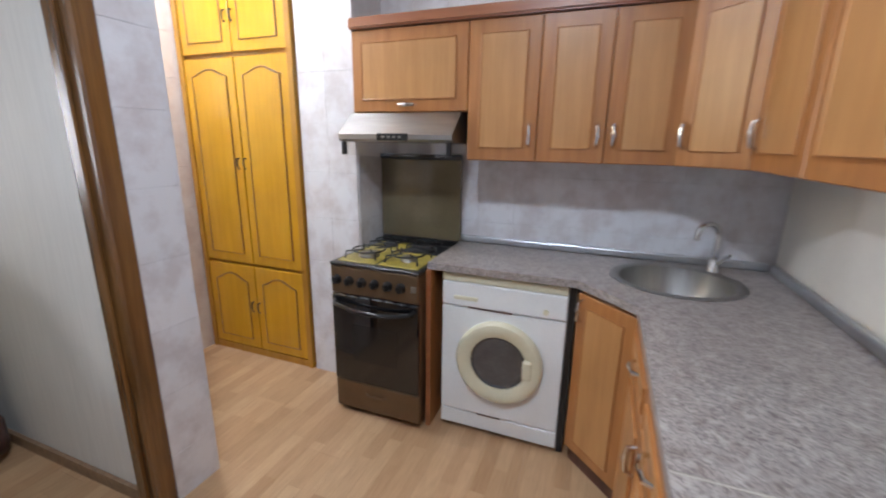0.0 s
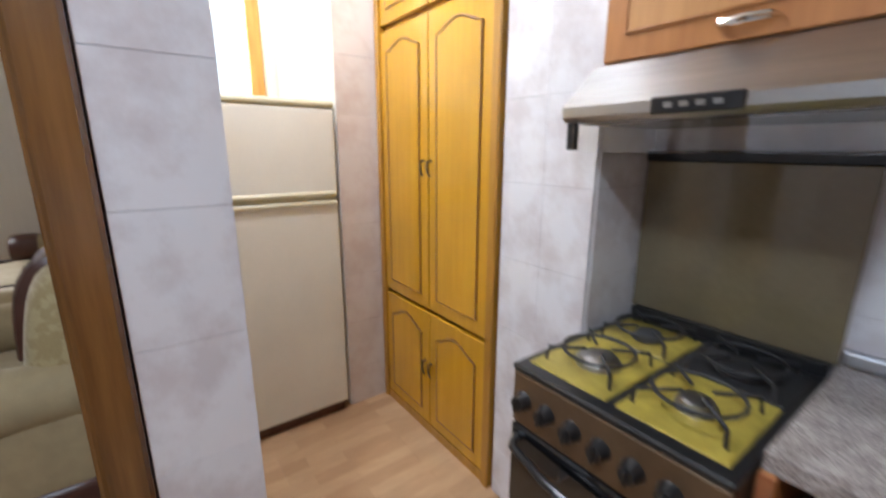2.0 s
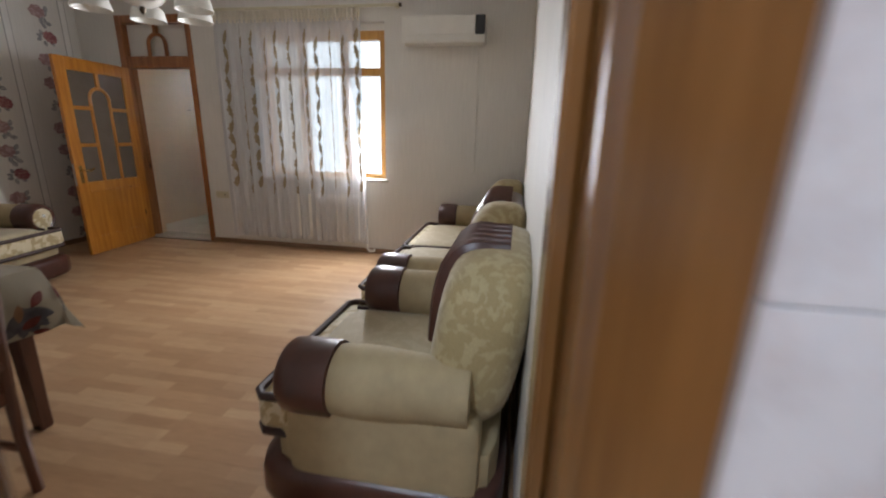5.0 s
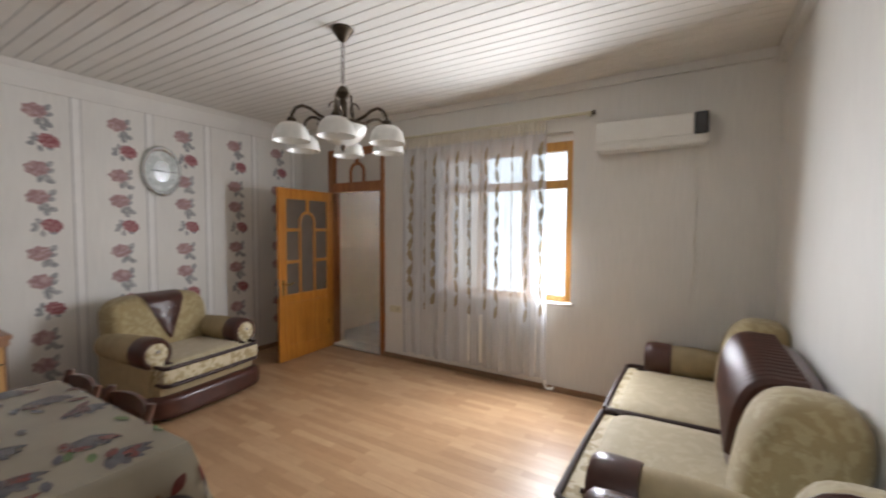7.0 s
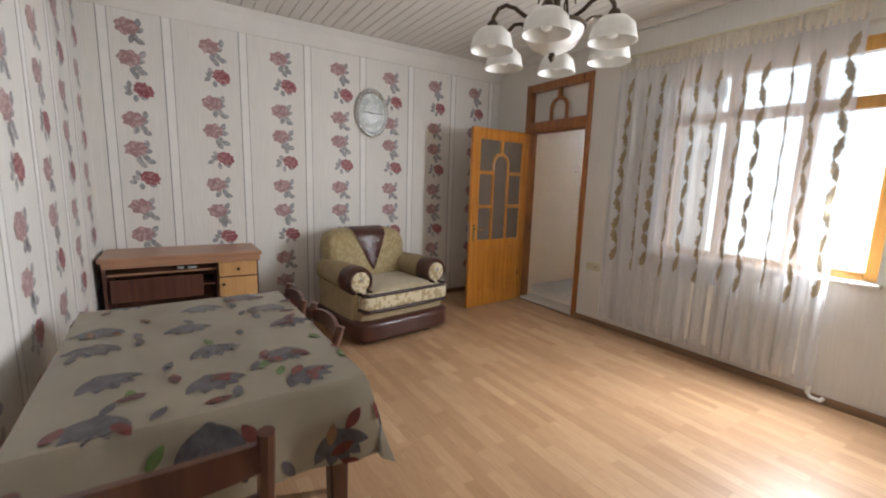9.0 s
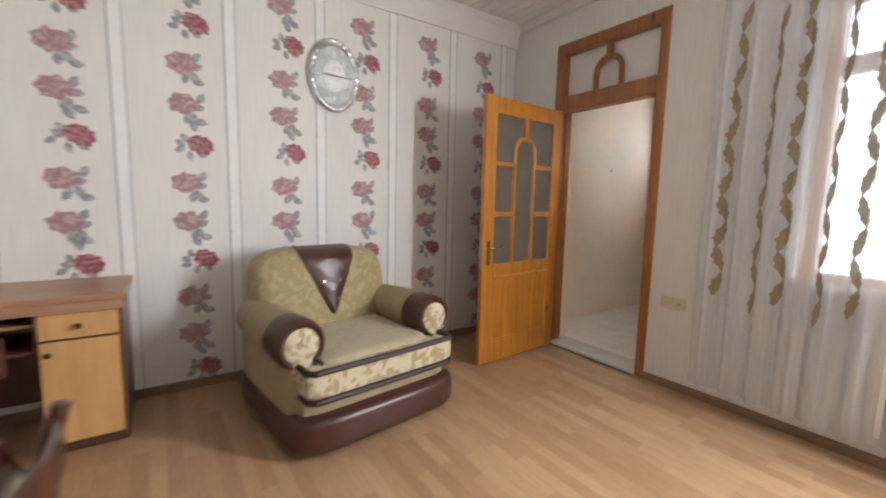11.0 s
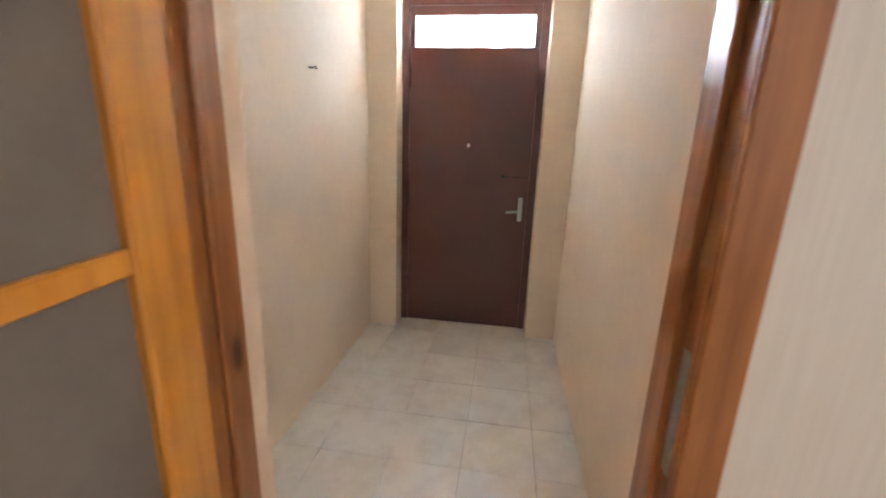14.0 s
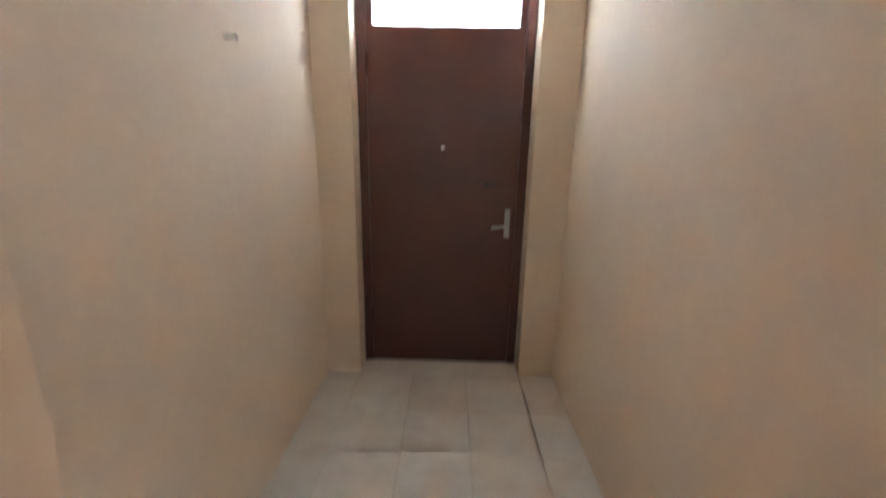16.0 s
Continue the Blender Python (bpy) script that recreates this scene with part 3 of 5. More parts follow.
part("half_curtain", bm, M_CURTAIN_TOP, window2, "short gathered ivory curtain", True)

# ---- living room curtain, pole and radiator pipe ----
CX0, CX1 = 1.84, 3.47


def drape(x, z):
    u = (2.50 - z) / 2.4
    return 4.905 + pleats(x, 0.012 + 0.022 * min(1, u * 3), 43, 0.6 * math.sin(3 * x)) + 0.012 * math.sin(9 * x + 2 * u)


curtain = thing("curtain", pose(0, 0, 0), "sheer white curtain with brown leaf columns, gathered before the window", "curtain")
bm = BM()
nx, nz = 220, 26


def cx_at(s, z):
    u = (2.5 - z) / 2.4
    return CX0 + (CX1 - CX0) * s + (0.06 * u * (s - 0.5) if u > 0 else 0) - 0.03 * math.sin(u * 3.0) * (1 - s)


grid = []
for j in range(nz + 1):
    z = 2.45 - (2.45 - 0.13) * j / nz
    grid.append([bm.verts.new((cx_at(i / nx, z), drape(cx_at(i / nx, z), z), z)) for i in range(nx + 1)])
for a, b in zip(grid, grid[1:]):
    for i in range(nx):
        bm.faces.new((a[i], a[i + 1], b[i + 1], b[i]))
part("sheer_cloth", bm, M_CURTAIN, curtain, "thin white voile", True)
bm = BM()
top = [[bm.verts.new((cx_at(i / nx, 2.45), drape(cx_at(i / nx, 2.45), 2.45) - 0.004 + 0.012 * math.sin(i * 1.1) * (1 if z > 2.4 else 0.4), z)) for i in range(nx + 1)] for z in (2.535, 2.50, 2.45, 2.42)]
for a, b in zip(top, top[1:]):
    for i in range(nx):
        bm.faces.new((a[i], a[i + 1], b[i + 1], b[i]))
part("heading", bm, M_CURTAIN_TOP, curtain, "gathered cream heading tape", True)
rnd = random.Random(8)
ncol = 11
for c in range(ncol):
    bm = BM()
    s = (c + 0.95) / (ncol + 0.3) + rnd.uniform(-0.012, 0.012)
    slim = (1.0, 0.72, 1.0, 0.6, 0.85)[c % 5]
    k = 0
    z = 2.36 - (0.07 if c % 2 else 0)
    while z > 0.72:
        flip = 1 if k % 2 else -1
        n = 9
        strips = []
        for i in range(n + 1):
            u = i / n
            zz = z - 0.15 * u
            w = slim * 0.024 * math.sin(math.pi * u) ** 0.8 * (1 + 0.30 * math.sin(u * 21 + c)) + 0.0025
            mid = cx_at(s + flip * slim * 0.020 * (u - 0.5), zz)
            row = []
            for q in range(9):
                x = mid + w * (-1 + 1.8 * q / 8)
                row.append(bm.verts.new((x, drape(x, zz) - 0.006, zz)))
            strips.append(row)
        for ra, rb in zip(strips, strips[1:]):
            for q in range(8):
                bm.faces.new((ra[q], ra[q + 1], rb[q + 1], rb[q]))
        z -= 0.15
        k += 1
    part("leaf_column", bm, M_CURTAIN_LEAF, curtain, "column of woven brown leaves", True)

pole = thing("curtain_rail", pose(2.8, 4.93, 2.56), "thin cream ceiling curtain rail fixed to the wall", "curtain rail")
part("rail", box(-1.0, 1.06, -0.012, 0.012, -0.012, 0.012, bev=0.004), M_CREAMPLASTIC, pole)
for x in (-0.98, 0.0, 1.03):
    part("bracket", box(x - 0.012, x + 0.012, 0.0, 0.069, -0.016, 0.016, bev=0.003), M_CREAMPLASTIC, pole)
part("end_cap", cyl(BM(), (1.06, 0, 0), (1.085, 0, 0), 0.018), M_BRONZE, pole)

radiator = thing("radiator", pose(2.85, 4.95, 0.16), "white ribbed radiator behind the curtain", "radiator")
for i in range(14):
    part("rib", box(-0.56 + i * 0.08, -0.50 + i * 0.08, -0.02, 0.02, 0.0, 0.5, bev=0.012, seg=2), M_WHITE, radiator)
bm = BM()
cyl(bm, (-0.56, 0, 0.05), (0.58, 0, 0.05), 0.013)
cyl(bm, (-0.56, 0, 0.45), (0.56, 0, 0.45), 0.013)
tube(bm, [(0.58, 0, 0.05), (0.61, 0, 0.04), (0.62, 0, 0.0), (0.62, 0, -0.10), (0.64, 0, -0.125), (0.69, 0, -0.125), (0.70, 0.02, -0.11)], 0.014)
part("pipe", bm, M_WHITE, radiator, "white bent heating pipe", True)
for x in (-0.5, 0.5):
    part("bracket", box(x - 0.012, x + 0.012, 0.018, 0.05, 0.44, 0.47), M_WHITE, radiator)

# ---- inner door with transom ----
dframe = thing("door_1", pose(1.0, 5.0, 0), "red-brown pine door frame with arched transom light", "door frame", kind="structure")
for x0, x1, st in ((-0.475, -0.405, -0.392), (0.408, 0.475, 0.395)):
    part("jamb", box(x0, x1, -0.014, -0.001, 0, 2.55, bev=0.004), M_FRAMEWOOD, dframe)
    part("jamb", box(min(x0, x1) + (0.04 if x0 < 0 else 0.0), x1 - (0.04 if x0 > 0 else 0.0), -0.001, 0.115, 0, 2.53, bev=0.003), M_FRAMEWOOD, dframe)
    part("stop", box(min(st, x1 if x0 < 0 else x0), max(st, x1 if x0 < 0 else x0), 0.045, 0.115, 0, 2.005, bev=0.003), M_FRAMEWOOD, dframe)
    rx = (-0.434, -0.412) if x0 < 0 else (0.415, 0.444)
    part("plaster_reveal", box(rx[0], rx[1], 0.1155, 0.199, 0.0, 2.53), M_HALL, dframe, "painted plaster reveal")
part("strike_plate", box(0.4055, 0.4085, 0.012, 0.034, 0.80, 1.02), M_STEEL, dframe, "worn steel strike plate")
part("head", box(-0.405, 0.408, -0.012, 0.115, 2.465, 2.55, bev=0.005), M_FRAMEWOOD, dframe)
part("transom_bar", box(-0.405, 0.408, -0.012, 0.115, 2.005, 2.125, bev=0.005), M_FRAMEWOOD, dframe)
bm = tube(BM(), [(-0.11, 0.03, 2.13), (-0.11, 0.03, 2.24)] + [(0.11 * -math.cos(a), 0.03, 2.25 + 0.11 * math.sin(a)) for a in [math.pi * i / 12 for i in range(1, 12)]] + [(0.11, 0.03, 2.24), (0.11, 0.03, 2.13)], 0.021)
part("arch", bm, M_FRAMEWOOD, dframe, smooth=True)
part("arch_stem", box(-0.02, 0.02, 0.012, 0.05, 2.37, 2.465), M_FRAMEWOOD, dframe)
part("transom_pane", box(-0.405, 0.408, 0.07, 0.076, 2.13, 2.465), M_PLASTER, dframe, "cream painted transom board")

LEAFW = 0.875
dl = thing("inner_door", pose(0.618, 4.962, 0.012, 0, 0, -85.5), "open varnished pine door with arched smoked glass panes", "door")
T = 0.02
part("hinge_stile", box(0, 0.11, -T, T, 0, 1.985, bev=0.005), M_PINE, dl)
part("lock_stile", box(LEAFW - 0.115, LEAFW, -T, T, 0, 1.985, bev=0.005), M_PINE, dl)
part("top_rail", box(0.11, LEAFW - 0.115, -T, T, 1.865, 1.985, bev=0.004), M_PINE, dl)
part("lock_rail", box(0.11, LEAFW - 0.115, -T, T, 0.655, 0.765, bev=0.004), M_PINE, dl)
part("bottom_rail", box(0.11, LEAFW - 0.115, -T, T, 0.0, 0.16, bev=0.004), M_PINE, dl)
part("centre_stile", box(0.39, 0.47, -T, T, 0.16, 0.655, bev=0.004), M_PINE, dl)
for a, b in ((0.11, 0.39), (0.47, LEAFW - 0.115)):
    part("panel", box(a, b, -0.012, 0.012, 0.16, 0.655, bev=0.004), M_PINE, dl)
    part("bead", boxes((a, a + 0.02, -0.017, 0.017, 0.16, 0.655), (b - 0.02, b, -0.017, 0.017, 0.16, 0.655), (a + 0.02, b - 0.02, -0.017, 0.017, 0.635, 0.655), (a + 0.02, b - 0.02, -0.017, 0.017, 0.16, 0.18)), M_PINE, dl)
    for g in (1, 3):
        xg = a + (b - a) * g / 4
        part("panel_groove", box(xg - 0.001, xg + 0.001, -0.0125, 0.0125, 0.18, 0.635), M_FRAMEWOOD, dl)
for s in (1, -1):
    part("drip_mould", box(0.11, LEAFW - 0.115, s * 0.024 - 0.006, s * 0.024 + 0.006, 0.652, 0.672, bev=0.004), M_PINE, dl)
GX0, GX1 = 0.11, LEAFW - 0.115
MC = (GX0 + GX1) / 2
arch_pts = [(MC - 0.115, 0, 0.765), (MC - 0.115, 0, 1.52)] + [(MC - 0.115 * math.cos(a), 0, 1.60 + 0.115 * math.sin(a)) for a in [math.pi * i / 14 for i in range(15)]] + [(MC + 0.115, 0, 1.52), (MC + 0.115, 0, 0.765)]
part("arch_bar", tube(BM(), arch_pts, 0.02, 6), M_PINE, dl, smooth=True)
part("arch_stem", box(MC - 0.02, MC + 0.02, -0.018, 0.018, 1.73, 1.866), M_PINE, dl)
for z in (1.14, 1.51):
    part("glazing_bar", box(GX0, MC - 0.12, -0.018, 0.018, z - 0.018, z + 0.018, bev=0.004), M_PINE, dl)
    part("glazing_bar", box(MC + 0.12, GX1, -0.018, 0.018, z - 0.018, z + 0.018, bev=0.004), M_PINE, dl)
for a, b in ((GX0, MC - 0.115), (MC - 0.115, MC + 0.115), (MC + 0.115, GX1)):
    part("pane", box(a, b, -0.003, 0.003, 0.765, 1.866), M_DOORGLASS, dl, "smoked brown glass")
for s in (1, -1):
    h = part("door_handle", box(LEAFW - 0.075, LEAFW - 0.035, s * 0.020 - 0.004, s * 0.020 + 0.004, 0.76, 0.94, bev=0.003), M_BRASS, dl, "brass lever handle on a long plate")
    bm = tube(BM(), [(LEAFW - 0.055, s * 0.02, 0.895), (LEAFW - 0.055, s * 0.06, 0.895), (LEAFW - 0.075, s * 0.068, 0.892), (LEAFW - 0.12, s * 0.066, 0.885), (LEAFW - 0.165, s * 0.062, 0.905)], 0.009)
    part("lever", bm, M_BRASS, h, smooth=True)
part("lock_plate", box(LEAFW - 0.002, LEAFW + 0.002, -0.01, 0.01, 0.74, 0.96), M_STEEL, dl)

# ---- entrance door at the hall's end ----
ed = thing("entrance_door", pose(0.858, 7.23, 0.012), "closed maroon metal entrance door with a glass top light", "door")
bm = BM()
for r in ((-0.452, -0.405, -0.03, 0.04, 0, 2.145), (0.405, 0.452, -0.03, 0.04, 0, 2.145), (-0.405, 0.405, -0.03, 0.04, 2.105, 2.145)):
    bx(bm, *r, bev=0.004)
part("door_frame", bm, M_METALDOOR, ed)
bm = BM()
for r in ((-0.4045, 0.4045, -0.02, 0.03, 0.001, 1.87), (-0.4045, -0.37, -0.02, 0.03, 1.87, 2.104), (0.37, 0.4045, -0.02, 0.03, 1.87, 2.104), (-0.37, 0.37, -0.02, 0.03, 2.05, 2.104)):
    bx(bm, *r, bev=0.003)
part("door_panel", bm, M_METALDOOR, ed)
p = part("glass_light", box(-0.37, 0.37, 0.0, 0.006, 1.87, 2.05), M_FROSTPANE, ed, "bright frosted glass")
part("peephole", lathe(BM(), [(0.0, 0.006), (0.006, 0.006), (0.011, 0.003), (0.012, 0.0)], 14, pose(-0.005, -0.021, 1.275, 90)), M_CHROME, ed, "bright peephole")
h = part("door_handle", box(0.345, 0.375, -0.03, -0.02, 0.79, 0.95, bev=0.003), M_STEEL, ed, "dull steel lever handle")
part("lever", tube(BM(), [(0.36, -0.025, 0.86), (0.36, -0.06, 0.86), (0.34, -0.065, 0.86), (0.27, -0.062, 0.852)], 0.008), M_STEEL, h, smooth=True)
part("keyhole_cover", box(0.22, 0.25, -0.026, -0.019, 1.075, 1.092, bev=0.003), M_BLACK, ed)
part("lock_seam", box(0.25, 0.395, -0.022, -0.019, 1.080, 1.085), M_BLACK, ed)
for z in (0.25, 1.62):
    part("hinge", cyl(BM(), (-0.405, -0.03, z), (-0.405, -0.03, z + 0.13), 0.011), M_METALDOOR, ed)
box_t = thing("door_bell_box", pose(1.035, 7.07, 2.29), "small white chime box with a loose wire above the door", "door chime")
part("case", box(-0.04, 0.04, -0.035, 0.0, -0.06, 0.08, bev=0.006), M_WHITE, box_t)
part("grille", box(-0.02, 0.02, -0.039, -0.034, 0.0, 0.05), M_CREAMPLASTIC, box_t)
part("wire", tube(BM(), [(-0.01, -0.006, -0.06), (-0.03, -0.006, -0.085), (-0.02, -0.006, -0.105), (0.06, 0.10, -0.12), (0.11, 0.09, -0.15), (0.17, 0.09, -0.13)], 0.003, 6), M_CREAMPLASTIC, box_t)
nail = thing("wall_hook", pose(0.215, 6.27, 1.61, 0, 0, 90), "small bent hook in the hall wall", "hook")
part("shaft", tube(BM(), [(0, 0, 0), (0, -0.02, 0), (0.01, -0.026, 0.006), (0.03, -0.024, 0.0)], 0.003, 6), M_BRONZE, nail)

doorway = thing("door_2", pose(4.81, 0.81, 0), "dark varnished timber doorway lining to the kitchen", "door frame", kind="structure")
part("jamb", box(0.335, 0.409, -0.075, 0.048, 0, 2.16, bev=0.008), M_CASING, doorway)
part("jamb", box(-0.37, -0.30, -0.085, 0.075, 0, 2.16, bev=0.008), M_CASING, doorway)
part("head", box(-0.30, 0.335, -0.075, 0.075, 2.12, 2.16, bev=0.006), M_CASING, doorway)
part("stop", box(0.322, 0.335, -0.02, 0.03, 0, 2.12, bev=0.003), M_CASING, doorway)
part("stop", box(-0.30, -0.287, -0.02, 0.03, 0, 2.12, bev=0.003), M_CASING, doorway)

# ---- floor planks and tiles are laid at the end of the file ----

# ---- upholstered furniture ----


def arm_roll(parent, x, inner, depth, seat_h, floral_face=True):
    """One armrest: beige side, rolled top, leather cuff in front with a floral disc and button."""
    s = 1 if x > 0 else -1
    x0, x1 = sorted((x, inner))
    arm = part("armrest", puff(BM(), x0 + 0.01, x1 - 0.005, -depth / 2 + 0.12, depth / 2 - 0.12, 0.16, 0.50, 8), M_BEIGE, parent, "beige upholstered side", True)
    cx, r = (x0 + x1) / 2, (x1 - x0) / 2 + 0.038
    bm = BM()
    yf, ym, yb = -depth / 2 + 0.13, -depth / 2 + 0.29, depth / 2 - 0.16
    prof = []
    for i in range(41):
        u = i / 40
        prof.append((r * (0.94 + 0.05 * math.sin(math.pi * min(1, u * 1.6)) - 0.10 * u * u + (0.014 if i % 2 else -0.014)), (yb - ym) * u))
    lathe(bm, prof, 24, pose(cx, ym, 0.54, -90))
    part("roll", bm, M_BEIGE, arm, "pleated beige roll", True)
    bm = BM()
    lathe(bm, [(r * 0.72, -0.006), (r * 0.86, -0.018), (r * 1.0, 0.0), (r * 1.05, 0.05), (r * 1.03, 0.16), (r * 0.97, ym - yf + 0.004)], 24, pose(cx, yf, 0.54, -90))
    part("leather_cuff", bm, M_LEATHER, arm, "dark brown leather cuff", True)
    bm = BM()
    lathe(bm, [(0.0, -0.022), (r * 0.4, -0.020), (r * 0.7, -0.010), (r * 0.73, 0.0)], 20, pose(cx, yf, 0.54, -90))
    puff(bm, cx - r * 0.42, cx + r * 0.42, yf - 0.02, yf + 0.05, 0.33, 0.545, 5)
    part("floral_face", bm, M_FLORAL_LITE, arm, "cream floral front", True)
    part("button", lathe(BM(), [(0, -0.032), (0.014, -0.028), (0.018, -0.02)], 12, pose(cx, yf, 0.56, -90)), M_SILVER, arm, "sparkling button", True)


def seat_block(parent, w0, w1, depth, cushions=1):
    half_d = depth / 2
    part("base_skirt", puff(BM(), w0 - 0.015, w1 + 0.015, -half_d - 0.035, half_d - 0.03, 0.02, 0.225, 7), M_LEATHER, parent, "dark brown leather base", True)
    part("body", puff(BM(), w0 + 0.03, w1 - 0.03, -half_d + 0.035, half_d - 0.06, 0.17, 0.36, 9), M_BEIGE, parent, "beige apron", True)
    for sx in (w0 + 0.12, w1 - 0.12):
        for sy in (-half_d + 0.12, half_d - 0.14):
            part("foot", cyl(BM(), (sx, sy, 0.0), (sx, sy, 0.05), 0.03, 0.035, 12), M_BLACK, parent)
    cw = (w1 - w0 - 0.30) / cushions
    for c in range(cushions):
        a, b = w0 + 0.15 + c * cw, w0 + 0.15 + (c + 1) * cw
        ends = (-0.10 if c == 0 else 0.0, 0.10 if c == cushions - 1 else 0.0)
        cu = part("seat_cushion", puff(BM(), a + 0.005, b - 0.005, -half_d + 0.04, half_d - 0.22, 0.30, 0.475, 7), M_SEAT, parent, "pale woven seat cushion", True)
        part("floral_band", puff(BM(), a + ends[0], b + ends[1], -half_d - 0.02, -half_d + 0.12, 0.305, 0.445, 7), M_FLORAL_LITE, cu, "cream floral front band", True)
        for z in (0.305, 0.445):
            pts = [(a + ends[0] + 0.012, -half_d + 0.11, z), (a + ends[0] + 0.012, -half_d + 0.01, z), (a + ends[0] + 0.04, -half_d - 0.018, z), ((a + b) / 2, -half_d - 0.024, z),
                   (b + ends[1] - 0.04, -half_d - 0.018, z), (b + ends[1] - 0.012, -half_d + 0.01, z), (b + ends[1] - 0.012, -half_d + 0.11, z)]
            part("piping", tube(BM(), pts, 0.016), M_PIPING, cu, "dark plush piping", True)
        part("piping", tube(BM(), [(a + 0.006, -half_d + 0.06, 0.455), (a + 0.006, half_d - 0.26, 0.462)], 0.011), M_PIPING, cu)
        part("piping", tube(BM(), [(b - 0.006, -half_d + 0.06, 0.455), (b - 0.006, half_d - 0.26, 0.462)], 0.011), M_PIPING, cu)


def lean_back(bm, y0, tilt=0.16):
    for v in bm.verts:
        if v.co.z > 0.42:
            v.co.y += (v.co.z - 0.42) * tilt
    return bm


def back_rib(x, yb, high, r, p=4.0, half=0.16, low=0.36):
    """A stuffed rib that runs up the front of a back and over its top."""
    zc, hz = (low + high) / 2, (high - low) / 2
    pts = []
    for i in range(15):
        a = -0.25 + 2.1 * i / 14
        cc, ss = math.cos(a), math.sin(a)
        k = (abs(cc) ** p + abs(ss) ** p) ** (-1 / p)
        z = zc + hz * ss * k
        pts.append((x, yb + half - half * cc * k + max(0, z - 0.42) * 0.16, z))
    return tube(BM(), pts, lambda u: r * (0.55 + 0.45 * math.sin(math.pi * min(1, u * 1.2 + 0.05))), 8)


def armchair(m, label, w=0.98, depth=0.9, high=0.93, ribbed=False):
    ch = thing("armchair", m, label, "armchair", "lounge suite")
    hw, hd = w / 2, depth / 2
    seat_block(ch, -hw, hw, depth)
    for x, i in ((-hw, -hw + 0.17), (hw, hw - 0.17)):
        arm_roll(ch, x, i, depth, 0.45)
    yb = hd - 0.36
    bk = part("backrest", lean_back(puff(BM(), -hw + 0.06, hw - 0.06, yb, yb + 0.33, 0.36, high, 4.0), yb), M_FLORAL, ch, "olive floral stuffed back", True)
    if ribbed:
        for j in range(5):
            part("leather_rib", back_rib(-0.16 + 0.08 * j, yb, high - 0.005, 0.042), M_LEATHER, bk, "dark leather rib", True)
        return ch
    # leather wedge that narrows down to a point, pressed into the back
    n = 12
    bm = BM()
    rows = []
    for j in range(n + 1):
        u = j / n
        z = high + 0.006 - (high - 0.52) * u
        half = 0.185 * (1 - u) ** 0.85 + 0.004
        row = []
        for i in range(9):
            s = -1 + 2 * i / 8
            top = max(0.0, 1 - u * 6)
            yy = yb + (z - 0.42) * 0.16 - 0.022 * (1 - 0.6 * s * s) + 0.115 * top ** 2 + 0.007 * math.sin(u * 26) * math.cos(s * 5)
            row.append(bm.verts.new((half * s, yy, z)))
        rows.append(row)
    for a, b in zip(rows, rows[1:]):
        for i in range(8):
            bm.faces.new((a[i], a[i + 1], b[i + 1], b[i]))
    back_edge = [bm.verts.new((v.co.x, v.co.y + 0.06, v.co.z)) for v in rows[0]]
    for i in range(8):
        bm.faces.new((rows[0][i], rows[0][i + 1], back_edge[i + 1], back_edge[i]))
    wedge = part("leather_wedge", bm, M_LEATHER, bk, "tufted dark leather inset", True)
    for x, z in ((-0.07, 0.80), (0.0, 0.80), (0.07, 0.80), (-0.05, 0.73), (0.05, 0.73), (0.0, 0.68), (0.03, 0.62)):
        part("stud", lathe(BM(), [(0, -0.006), (0.006, -0.004), (0.007, 0.003)], 8, pose(x, yb + (z - 0.42) * 0.16 - 0.024, z, -90)), M_SILVER, wedge, smooth=True)
    return ch


def sofa(m, label, w=2.1, depth=0.92, high=0.965):
    so = thing("sofa", m, label, "sofa", "lounge suite")
    hw, hd = w / 2, depth / 2
    seat_block(so, -hw, hw, depth, 2)
    for x, i in ((-hw, -hw + 0.17), (hw, hw - 0.17)):
        arm_roll(so, x, i, depth, 0.45)
    yb = hd - 0.36
    for a, b in ((-hw + 0.10, -hw + 0.55), (hw - 0.55, hw - 0.10)):
        part("back_pillow", lean_back(puff(BM(), a, b, yb - 0.02, yb + 0.34, 0.36, high, 3.0), yb), M_FLORAL, so, "olive floral end of the back", True)
    bm = lean_back(puff(BM(), -hw + 0.45, hw - 0.45, yb, yb + 0.33, 0.36, high - 0.06, 4.0), yb)
    part("backrest", bm, M_LEATHER, so, "dark brown leather middle back", True)
    k = 15
    for j in range(k):
        x = -hw + 0.60 + (w - 1.2) * j / (k - 1)
        part("rib", back_rib(x, yb, high - 0.055, 0.036), M_LEATHER, so, smooth=True)
    return so


armchair(pose(0.68, 3.05, 0, 0, 0, 98.0), "beige and brown armchair with tufted leather wedge, against rose wallpaper", w=1.0, depth=0.95)
armchair(pose(4.725, 2.13, 0, 0, 0, -90), "olive floral armchair with brown leather cuffs beside the sofa", w=1.0, high=0.97, ribbed=True)
sofa(pose(4.70, 3.76, 0, 0, 0, -90), "two-seat sofa with ribbed brown leather back along the wall")

